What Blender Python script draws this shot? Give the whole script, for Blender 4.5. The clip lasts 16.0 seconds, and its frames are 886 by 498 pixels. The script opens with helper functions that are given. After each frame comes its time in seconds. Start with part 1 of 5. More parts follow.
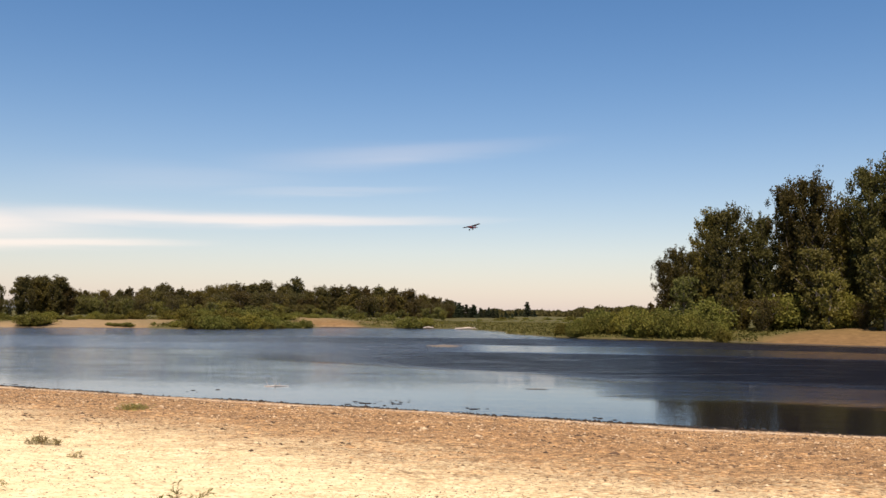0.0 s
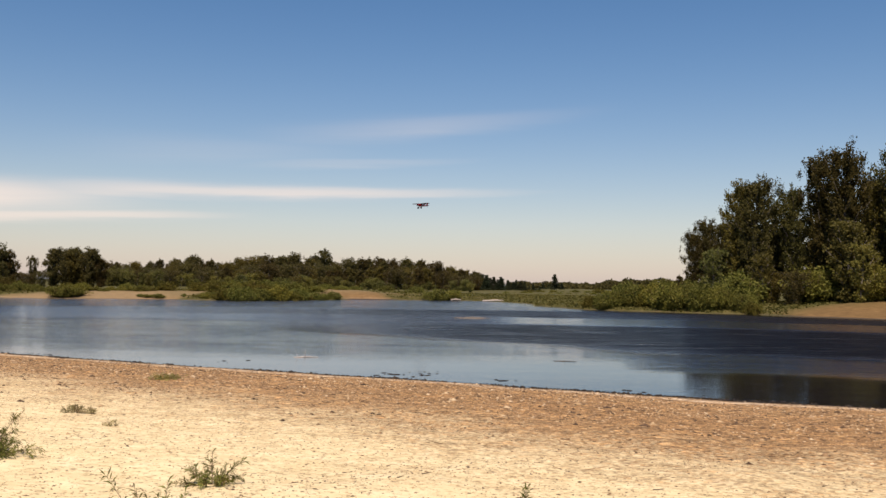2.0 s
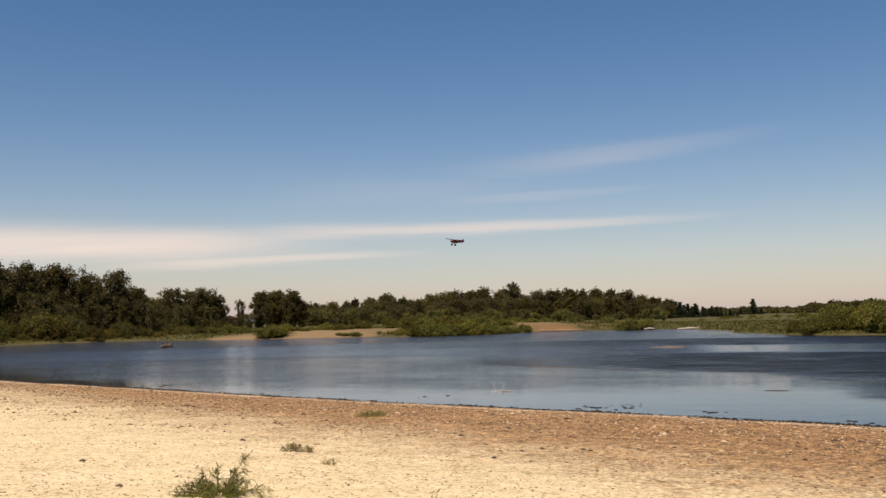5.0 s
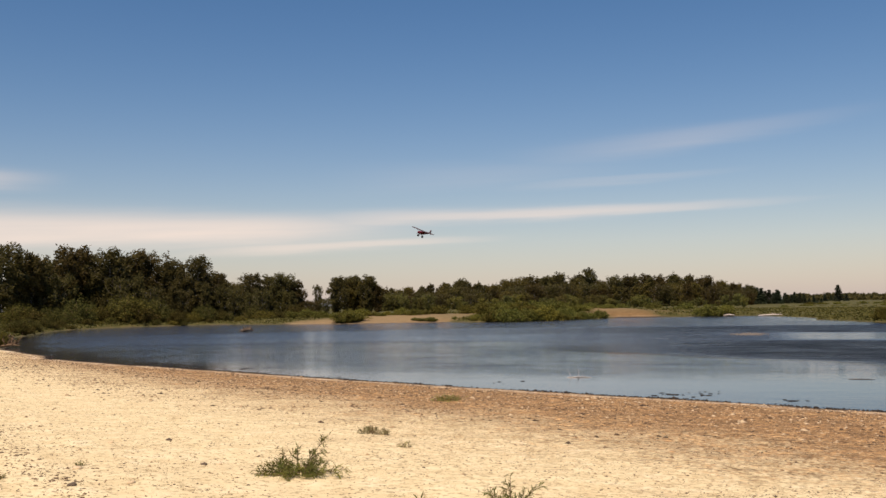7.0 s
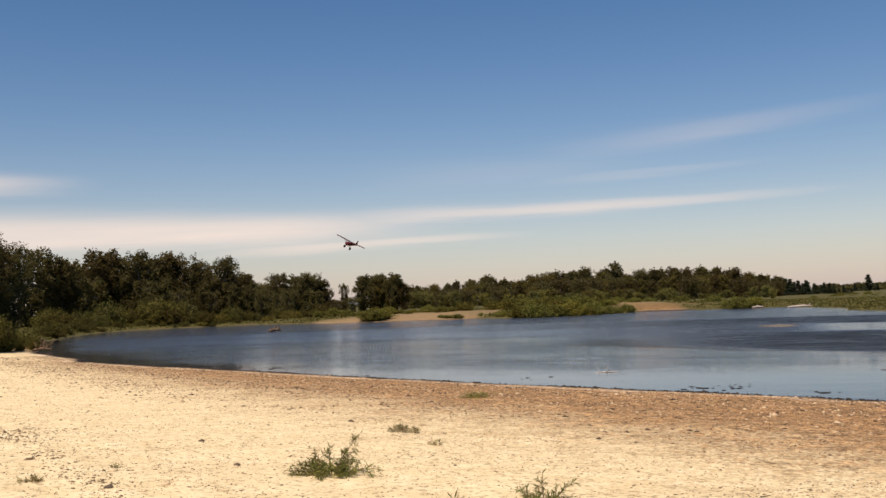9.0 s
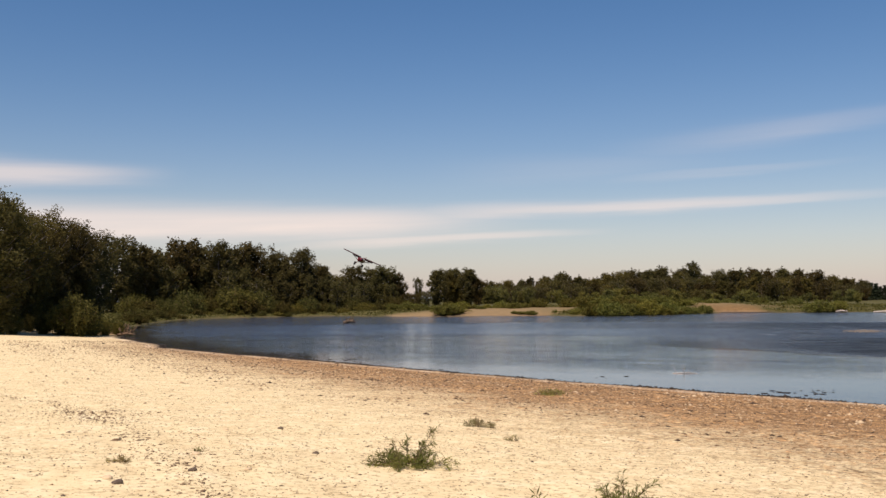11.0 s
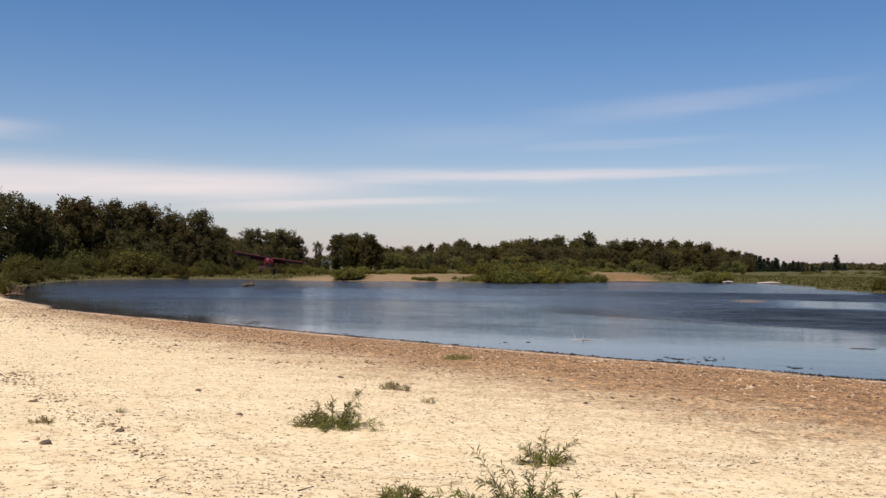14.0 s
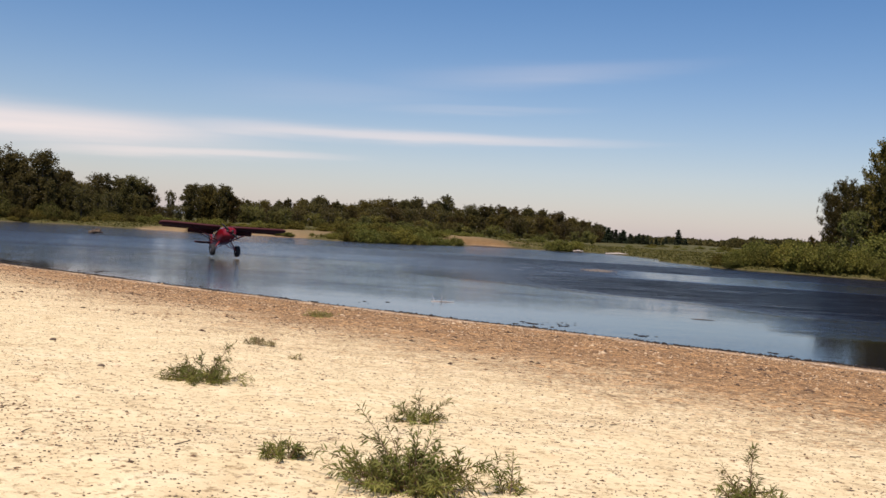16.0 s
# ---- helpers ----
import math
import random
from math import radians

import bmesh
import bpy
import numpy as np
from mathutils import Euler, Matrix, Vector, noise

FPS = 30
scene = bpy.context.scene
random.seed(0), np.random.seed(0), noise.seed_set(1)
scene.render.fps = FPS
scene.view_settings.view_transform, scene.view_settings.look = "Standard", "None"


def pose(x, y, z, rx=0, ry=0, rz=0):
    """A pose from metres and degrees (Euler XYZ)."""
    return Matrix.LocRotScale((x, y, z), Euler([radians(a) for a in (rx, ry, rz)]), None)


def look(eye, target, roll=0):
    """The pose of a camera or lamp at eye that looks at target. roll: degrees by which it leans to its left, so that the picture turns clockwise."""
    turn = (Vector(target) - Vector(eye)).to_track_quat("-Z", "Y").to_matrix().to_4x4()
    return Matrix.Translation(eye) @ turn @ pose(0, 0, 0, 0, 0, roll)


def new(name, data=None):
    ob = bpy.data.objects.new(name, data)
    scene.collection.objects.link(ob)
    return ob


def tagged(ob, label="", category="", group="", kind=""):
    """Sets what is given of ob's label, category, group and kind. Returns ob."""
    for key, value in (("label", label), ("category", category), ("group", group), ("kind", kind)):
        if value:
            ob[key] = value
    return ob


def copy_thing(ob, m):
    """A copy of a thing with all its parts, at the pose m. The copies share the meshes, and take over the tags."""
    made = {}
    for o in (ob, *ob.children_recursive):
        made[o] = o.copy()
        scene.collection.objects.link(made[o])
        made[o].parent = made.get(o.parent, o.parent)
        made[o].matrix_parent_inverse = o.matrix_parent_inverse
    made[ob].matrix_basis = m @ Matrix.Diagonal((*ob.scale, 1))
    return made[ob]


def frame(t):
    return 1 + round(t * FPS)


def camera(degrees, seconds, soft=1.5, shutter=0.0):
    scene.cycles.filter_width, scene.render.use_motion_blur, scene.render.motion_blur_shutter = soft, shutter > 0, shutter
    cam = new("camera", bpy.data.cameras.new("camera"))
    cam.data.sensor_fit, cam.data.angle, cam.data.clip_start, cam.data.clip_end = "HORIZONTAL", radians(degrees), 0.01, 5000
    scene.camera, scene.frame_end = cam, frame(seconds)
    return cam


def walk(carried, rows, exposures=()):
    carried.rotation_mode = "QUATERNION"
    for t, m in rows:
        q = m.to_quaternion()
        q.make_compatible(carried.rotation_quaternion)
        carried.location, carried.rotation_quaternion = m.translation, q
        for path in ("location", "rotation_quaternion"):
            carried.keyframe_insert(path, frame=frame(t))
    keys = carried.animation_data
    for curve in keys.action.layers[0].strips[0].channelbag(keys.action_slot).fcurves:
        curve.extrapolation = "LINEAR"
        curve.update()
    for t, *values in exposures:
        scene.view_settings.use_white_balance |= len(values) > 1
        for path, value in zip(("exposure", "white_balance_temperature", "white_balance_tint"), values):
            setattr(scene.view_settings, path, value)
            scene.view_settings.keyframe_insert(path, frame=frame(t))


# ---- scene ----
# ---------------------------------------------------------------- camera
cam = camera(49.9, 16.0, soft=1.5)


def eye(x, y, z, yaw, pitch, roll):
    """A hand-held pose: yaw to the left of +y, pitch up, roll as in look()."""
    a, b = radians(yaw), radians(pitch)
    ahead = Vector((-math.sin(a) * math.cos(b), math.cos(a) * math.cos(b), math.sin(b)))
    at = Vector((x, y, z))
    return look(at, at + ahead, roll)


walk(cam, [(t, eye(*p)) for t, *p in (
    (0, 0, -0, 3.6, 0.012, 3.854, 0.734),
    (0.5, 0.041, -0.013, 3.614, 1.703, 3.743, 0.93),
    (1, 0.031, -0.009, 3.61, 2.133, 3.857, 0.987),
    (1.5, -0.011, 0.009, 3.598, 2.135, 3.564, 0.867),
    (2, -0.052, 0.044, 3.586, 1.635, 2.167, 0.858),
    (2.5, -0.199, 0.197, 3.588, 6.022, 2.561, 0.504),
    (3, -0.266, 0.367, 3.6, 6.747, 3.509, -2.115),
    (3.5, -0.335, 0.468, 3.592, 7.027, 3.887, -0.73),
    (4, -0.475, 0.509, 3.585, 9.277, 5.059, -0.878),
    (4.5, -0.461, 0.471, 3.583, 12.428, 4.78, -0.651),
    (4.7, -0.408, 0.41, 3.596, 12.429, 4.474, -0.96),
    (6.8, -0.377, 0.197, 3.613, 17.422, 3.147, -0.921),
    (7, -0.345, 0.199, 3.607, 17.363, 3.326, -0.897),
    (7.5, -0.366, 0.184, 3.611, 18.25, 3.117, -1.2),
    (8, -0.363, 0.196, 3.618, 17.727, 2.726, -1.434),
    (8.5, -0.361, 0.181, 3.625, 18.287, 2.994, -1.732),
    (10.8, -0.463, 0.169, 3.618, 22.469, 3.048, -0.611),
    (11, -0.471, 0.179, 3.612, 23.352, 2.98, -0.471),
    (11.5, -0.494, 0.212, 3.611, 24.257, 2.717, -0.469),
    (12, -0.517, 0.228, 3.617, 23.285, 2.471, -0.66),
    (12.5, -0.553, 0.19, 3.606, 23.558, 2.164, -0.414),
    (13, -0.611, 0.105, 3.586, 22.309, 1.025, -1.824),
    (13.5, -0.579, -0.019, 3.551, 17.79, -0.566, -1.78),
    (14, -0.718, -0.2, 3.619, 17.316, 0.907, 0.536),
    (14.5, -0.968, -0.297, 3.615, 12.717, 0.385, -3.205),
    (15, -1.025, -0.331, 3.616, 11.448, 0.377, -0.463),
    (15.5, -1.022, -0.345, 3.613, 10.289, -0.506, 2.108),
    (16, -0.99, -0.29, 3.607, 8.648, -1.228, 3.341),
)], exposures=[(0, 0.54, 7420, 23), (1, 0.36, 7350, 23), (1.5, 0.3, 7400, 23), (2, 0.28, 7400, 23), (2.5, 0.38, 7500, 23), (3, 0.14, 7480, 23), (3.5, 0.12, 7450, 23), (7, 0.15, 7450, 23), (12, 0.19, 6950, 24), (14.5, 0.17, 6550, 24), (16, 0.22, 6750, 24)])

# ---------------------------------------------------------------- world and sun
SUN_AZ, SUN_EL = -174.0, 58.0      # degrees to the right of +y, degrees up


def chain(nt):
    """Small helpers for node trees."""
    def node(kind, **kw):
        n = nt.nodes.new(kind)
        for k, v in kw.items():
            n.inputs[int(k[1:]) if k[0] == "i" and k[1:].isdigit() else k].default_value = v
        return n

    def math_(op, a, b=None, c=None):
        n = nt.nodes.new("ShaderNodeMath")
        n.operation = op
        for i, v in enumerate((a, b, c)):
            if v is None:
                continue
            if isinstance(v, (int, float)):
                n.inputs[i].default_value = v
            else:
                nt.links.new(v, n.inputs[i])
        return n.outputs[0]
    return node, math_


def build_world():
    w = bpy.data.worlds.new("sky")
    scene.world = w
    w.use_nodes = True
    nt = w.node_tree
    nt.nodes.clear()
    node, m = chain(nt)
    sky = nt.nodes.new("ShaderNodeTexSky")
    sky.sky_type, sky.sun_disc = "NISHITA", False
    sky.sun_elevation, sky.sun_rotation = radians(SUN_EL), radians(SUN_AZ)
    sky.air_density, sky.dust_density, sky.ozone_density = 1.0, 0.25, 2.0
    tc = nt.nodes.new("ShaderNodeTexCoord")
    sep = nt.nodes.new("ShaderNodeSeparateXYZ")
    nt.links.new(tc.outputs["Generated"], sep.inputs[0])
    x, y, z = sep.outputs
    az = m("MULTIPLY", m("ARCTAN2", m("MULTIPLY", x, -1.0), y), 57.2958)
    el = m("MULTIPLY", m("ARCSINE", z), 57.2958)
    comb = nt.nodes.new("ShaderNodeCombineXYZ")
    nt.links.new(m("MULTIPLY", az, 0.06), comb.inputs[0])
    nt.links.new(m("ADD", m("MULTIPLY", el, 0.9), m("MULTIPLY", az, 0.03)), comb.inputs[1])
    wisp = node("ShaderNodeTexNoise", Scale=1.3, Detail=5.0, Roughness=0.55)
    nt.links.new(comb.outputs[0], wisp.inputs["Vector"])
    rag = m("MULTIPLY_ADD", wisp.outputs[0], 1.5, -0.75)
    elw = m("ADD", el, m("MULTIPLY", rag, 0.55))

    def streak(left, right, c_left, c_right, w_left, w_right, amp, fade=4.0):
        """A band of thin high cloud between two azimuths, with its height and width at both ends."""
        k = m("DIVIDE", m("SUBTRACT", az, right), left - right)
        kc = nt.nodes.new("ShaderNodeClamp")
        nt.links.new(k, kc.inputs[0])
        k = kc.outputs[0]
        c = m("MULTIPLY_ADD", k, c_left - c_right, c_right)
        wd = m("MULTIPLY_ADD", k, w_left - w_right, w_right)
        g = m("DIVIDE", m("SUBTRACT", elw, c), wd)
        g = m("EXPONENT", m("MULTIPLY", m("POWER", m("ABSOLUTE", g), 2.6), -1.0))
        a = nt.nodes.new("ShaderNodeMapRange")
        a.interpolation_type = "SMOOTHSTEP"
        nt.links.new(az, a.inputs[0])
        a.inputs[1].default_value, a.inputs[2].default_value = right, right + fade
        b = nt.nodes.new("ShaderNodeMapRange")
        b.interpolation_type = "SMOOTHSTEP"
        nt.links.new(az, b.inputs[0])
        b.inputs[1].default_value, b.inputs[2].default_value = left, left - fade
        return m("MULTIPLY", m("MULTIPLY", m("MULTIPLY", g, a.outputs[0]), b.outputs[0]), amp)

    bands = [
        streak(75, 16, 3.9, 4.75, 1.75, 0.6, 0.74, 14),
        streak(34, -7, 4.8, 5.75, 0.6, 0.16, 0.55, 18),
        streak(36, 12, 3.2, 4.0, 0.42, 0.2, 0.55, 10),
        streak(16, -10, 8.2, 10.6, 0.85, 0.35, 0.17, 14),
        streak(26, 4, 7.4, 8.0, 0.9, 0.5, 0.07, 10),
        streak(16, -2, 6.9, 7.5, 0.3, 0.2, 0.12, 8),
        streak(75, 38.0, 6.4, 7.3, 1.3, 0.45, 0.6, 9),
    ]
    total = bands[0]
    for b in bands[1:]:
        total = m("MAXIMUM", total, b)
    grain = m("MULTIPLY_ADD", wisp.outputs[0], 0.9, 0.55)
    total = m("MINIMUM", m("MULTIPLY", total, grain), 0.9)
    mix = nt.nodes.new("ShaderNodeMix")
    mix.data_type = "RGBA"
    mix.inputs["B"].default_value = (9.6, 9.2, 8.5, 1)
    nt.links.new(total, mix.inputs["Factor"])
    # thin haze whitens the lowest sky
    hz = nt.nodes.new("ShaderNodeMix")
    hz.data_type = "RGBA"
    hz.inputs["B"].default_value = (4.75, 4.75, 5.85, 1)
    hf = m("MULTIPLY", m("EXPONENT", m("MULTIPLY", m("ABSOLUTE", el), -0.26)), 0.66)
    nt.links.new(hf, hz.inputs["Factor"])
    hue = node("ShaderNodeHueSaturation", Hue=0.5, Saturation=1.34, Value=1.08)
    nt.links.new(sky.outputs[0], hue.inputs["Color"])
    nt.links.new(hue.outputs[0], hz.inputs["A"])
    nt.links.new(hz.outputs["Result"], mix.inputs["A"])
    bg = node("ShaderNodeBackground", Strength=0.078)
    nt.links.new(mix.outputs["Result"], bg.inputs["Color"])
    out = nt.nodes.new("ShaderNodeOutputWorld")
    nt.links.new(bg.outputs[0], out.inputs[0])


build_world()
sun = new("sun", bpy.data.lights.new("sun", "SUN"))
sun.data.energy, sun.data.angle, sun.data.color = 4.8, radians(0.53), (1.0, 0.93, 0.82)
sd = Vector((math.sin(radians(SUN_AZ)) * math.cos(radians(SUN_EL)), math.cos(radians(SUN_AZ)) * math.cos(radians(SUN_EL)), math.sin(radians(SUN_EL))))
sun.matrix_world = look(sd * 60, (0, 0, 0))


# ---------------------------------------------------------------- materials
def material(name, rough=0.8, spec=0.5, metal=0.0):
    mat = bpy.data.materials.new(name)
    mat.use_nodes = True
    nt = mat.node_tree
    p = nt.nodes["Principled BSDF"]
    p.inputs["Roughness"].default_value, p.inputs["Metallic"].default_value = rough, metal
    p.inputs["Specular IOR Level"].default_value = spec
    return mat, nt, p


def ramp(nt, fac, stops):
    r = nt.nodes.new("ShaderNodeValToRGB")
    e = r.color_ramp.elements
    while len(e) < len(stops):
        e.new(0.5)
    for el_, (pos, col) in zip(e, stops):
        el_.position, el_.color = pos, (*col, 1)
    nt.links.new(fac, r.inputs[0])
    return r.outputs[0]


def tint(nt, a, b, fac, mode="MIX"):
    n = nt.nodes.new("ShaderNodeMix")
    n.data_type, n.blend_type = "RGBA", mode
    for key, v in (("A", a), ("B", b), ("Factor", fac)):
        if isinstance(v, tuple):
            n.inputs[key].default_value = (*v, 1)
        elif isinstance(v, (int, float)):
            n.inputs[key].default_value = v
        else:
            nt.links.new(v, n.inputs[key])
    return n.outputs["Result"]


def tex(nt, scale, detail=4.0, rough=0.55, stretch=None, coords="Object"):
    tc = nt.nodes.new("ShaderNodeTexCoord")
    src = tc.outputs[coords]
    if stretch:
        mp = nt.nodes.new("ShaderNodeMapping")
        mp.inputs["Scale"].default_value = stretch
        nt.links.new(src, mp.inputs[0])
        src = mp.outputs[0]
    n = nt.nodes.new("ShaderNodeTexNoise")
    n.inputs["Scale"].default_value, n.inputs["Detail"].default_value, n.inputs["Roughness"].default_value = scale, detail, rough
    nt.links.new(src, n.inputs["Vector"])
    return n.outputs[0]


def bump(nt, p, height, strength, dist):
    b = nt.nodes.new("ShaderNodeBump")
    b.inputs["Strength"].default_value, b.inputs["Distance"].default_value = strength, dist
    nt.links.new(height, b.inputs["Height"])
    nt.links.new(b.outputs[0], p.inputs["Normal"])
    return b


def attr(nt, name):
    a = nt.nodes.new("ShaderNodeAttribute")
    a.attribute_name = name
    return a.outputs["Fac"]


def ground_material():
    mat, nt, p = material("river_ground", 0.95, 0.2)
    node, m = chain(nt)
    dist, green = attr(nt, "shore"), attr(nt, "green")
    big, mid, fine = tex(nt, 0.25, 5), tex(nt, 2.2, 5, 0.6), tex(nt, 14.0, 5, 0.7)
    silt = ramp(nt, mid, [(0.3, (0.66, 0.54, 0.31)), (0.55, (0.73, 0.615, 0.365)), (0.75, (0.78, 0.68, 0.44))])
    chips = ramp(nt, tex(nt, 9.0, 6, 0.75), [(0.38, (0.30, 0.24, 0.17)), (0.47, (1, 1, 1)), (1.0, (1, 1, 1))])
    silt = tint(nt, silt, chips, 0.7, "MULTIPLY")
    gravel = ramp(nt, tex(nt, 5.0, 6, 0.75), [(0.34, (0.060, 0.036, 0.020)), (0.46, (0.235, 0.138, 0.062)), (0.59, (0.405, 0.252, 0.112)), (0.72, (0.64, 0.46, 0.235))])
    # single pebbles and chips
    vor = node("ShaderNodeTexVoronoi", Scale=15.0)
    tcv = nt.nodes.new("ShaderNodeTexCoord")
    nt.links.new(tcv.outputs["Object"], vor.inputs["Vector"])
    sepv = nt.nodes.new("ShaderNodeSeparateColor")
    nt.links.new(vor.outputs["Color"], sepv.inputs[0])
    gravel = tint(nt, gravel, ramp(nt, sepv.outputs[0], [(0.0, (0.45, 0.42, 0.4)), (0.5, (0.95, 0.93, 0.9)), (1.0, (1.5, 1.45, 1.4))]), 0.8, "MULTIPLY")
    vor2 = node("ShaderNodeTexVoronoi", Scale=10.0)
    nt.links.new(tcv.outputs["Object"], vor2.inputs["Vector"])
    sep2 = nt.nodes.new("ShaderNodeSeparateColor")
    nt.links.new(vor2.outputs["Color"], sep2.inputs[0])
    fleck = m("MULTIPLY", m("GREATER_THAN", sep2.outputs[1], 0.5), m("LESS_THAN", vor2.outputs["Distance"], m("MULTIPLY", sep2.outputs[2], 0.42)))
    fleck = m("MULTIPLY", fleck, m("GREATER_THAN", fine, 0.5))
    silt = tint(nt, silt, (0.24, 0.175, 0.11), m("MULTIPLY", fleck, 0.75))
    # broader light and dark patches of stone
    mott = m("ADD", tex(nt, 1.1, 5, 0.7), m("MULTIPLY", tex(nt, 3.7, 4, 0.7), 0.8))
    gravel = tint(nt, gravel, ramp(nt, m("MULTIPLY", mott, 0.555), [(0.36, (0.5, 0.47, 0.45)), (0.5, (1, 1, 1)), (0.62, (1.6, 1.55, 1.45))]), 0.85, "MULTIPLY")
    silt = tint(nt, silt, ramp(nt, m("MULTIPLY", mott, 0.555), [(0.38, (0.86, 0.80, 0.72)), (0.52, (1, 1, 1)), (0.62, (1.04, 1.04, 1.04))]), 0.3, "MULTIPLY")
    # the strip that the water has lately left is coarse brown gravel
    edge = nt.nodes.new("ShaderNodeMapRange")
    edge.interpolation_type = "SMOOTHSTEP"
    edge.inputs[1].default_value, edge.inputs[2].default_value = 12.0, 23.0
    sepp = nt.nodes.new("ShaderNodeSeparateXYZ")
    nt.links.new(tcv.outputs["Object"], sepp.inputs[0])
    reach = m("ADD", dist, m("MULTIPLY", sepp.outputs[0], -0.28))
    reach = m("ADD", reach, m("MULTIPLY_ADD", tex(nt, 0.5, 6, 0.65), 11.0, -5.5))
    reach = m("ADD", reach, m("MULTIPLY_ADD", sepv.outputs[1], 6.0, -3.0))
    nt.links.new(m("ADD", reach, m("MULTIPLY_ADD", fine, 9.0, -4.5)), edge.inputs[0])
    col = tint(nt, gravel, silt, edge.outputs[0])
    # far bars and banks are browner sand
    tan = ramp(nt, tex(nt, 0.8, 6, 0.7), [(0.3, (0.105, 0.062, 0.025)), (0.55, (0.175, 0.106, 0.043)), (0.75, (0.25, 0.155, 0.068))])
    far_sand = attr(nt, "far_sand")
    col = tint(nt, col, tan, far_sand)
    wet = nt.nodes.new("ShaderNodeMapRange")
    wet.inputs[1].default_value, wet.inputs[2].default_value = 0.25, 0.9
    nt.links.new(m("ADD", dist, m("MULTIPLY_ADD", mid, 0.8, -0.4)), wet.inputs[0])
    col = tint(nt, (0.055, 0.045, 0.035), col, wet.outputs[0])
    crest = m("EXPONENT", m("MULTIPLY", m("POWER", m("ABSOLUTE", m("SUBTRACT", m("ADD", dist, m("MULTIPLY_ADD", mid, 0.8, -0.4)), 1.2)), 2.0), -5.0))
    crest = m("MULTIPLY", crest, m("SUBTRACT", 1.0, far_sand))
    col = tint(nt, col, (0.74, 0.62, 0.44), m("MULTIPLY", crest, m("MULTIPLY_ADD", tex(nt, 1.6, 4, 0.7), 3.0, -1.0)))
    grass = ramp(nt, tex(nt, 0.6, 6, 0.7), [(0.3, (0.035, 0.038, 0.010)), (0.5, (0.068, 0.067, 0.018)), (0.7, (0.14, 0.108, 0.04))])
    earth = ramp(nt, mid, [(0.35, (0.06, 0.05, 0.022)), (0.6, (0.12, 0.095, 0.045))])
    bank = nt.nodes.new("ShaderNodeMapRange")
    bank.inputs[1].default_value, bank.inputs[2].default_value = -1.2, 0.6
    nt.links.new(m("ADD", dist, m("MULTIPLY_ADD", tex(nt, 0.7, 4, 0.6), 6.0, -3.0)), bank.inputs[0])
    grass = tint(nt, earth, grass, bank.outputs[0])
    col = tint(nt, col, grass, green)
    nt.links.new(col, p.inputs["Base Color"])
    bump(nt, p, m("ADD", fine, m("MULTIPLY", mid, 2.0)), 0.65, 0.03)
    return mat


def water_material():
    mat, nt, p = material("river_water", 0.04, 0.5)
    node, m = chain(nt)
    p.inputs["IOR"].default_value = 1.33
    # lighter base colour where this attribute is high, painted in for missing sky reflection
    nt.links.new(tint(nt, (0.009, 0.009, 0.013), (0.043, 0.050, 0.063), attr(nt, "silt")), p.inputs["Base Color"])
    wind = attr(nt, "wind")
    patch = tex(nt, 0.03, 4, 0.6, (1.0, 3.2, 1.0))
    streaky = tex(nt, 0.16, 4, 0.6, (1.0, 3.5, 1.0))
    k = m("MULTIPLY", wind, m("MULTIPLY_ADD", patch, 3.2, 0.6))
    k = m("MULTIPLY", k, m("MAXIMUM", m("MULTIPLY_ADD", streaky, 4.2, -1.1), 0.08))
    w1 = tex(nt, 1.0, 4, 0.62, (0.7, 2.2, 1.0))
    w2 = tex(nt, 4.5, 3, 0.6, (1.0, 1.8, 1.0))
    h = m("ADD", m("MULTIPLY", w1, 0.46), m("MULTIPLY", w2, 0.15))
    lane = m("MAXIMUM", m("MULTIPLY_ADD", tex(nt, 0.09, 4, 0.6, (0.45, 1.5, 1.0)), 5.0, -1.7), 0.12)
    h = m("MULTIPLY", h, m("ADD", m("ADD", k, m("MULTIPLY", lane, 0.012)), 0.008))
    bump(nt, p, h, 1.0, 1.0)
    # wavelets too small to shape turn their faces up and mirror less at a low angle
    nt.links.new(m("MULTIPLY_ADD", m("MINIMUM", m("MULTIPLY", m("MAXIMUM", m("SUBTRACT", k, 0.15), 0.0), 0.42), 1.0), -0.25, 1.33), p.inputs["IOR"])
    nt.links.new(m("MULTIPLY_ADD", attr(nt, "chop"), m("MULTIPLY_ADD", streaky, 0.3, 0.12), 0.035), p.inputs["Roughness"])
    return mat


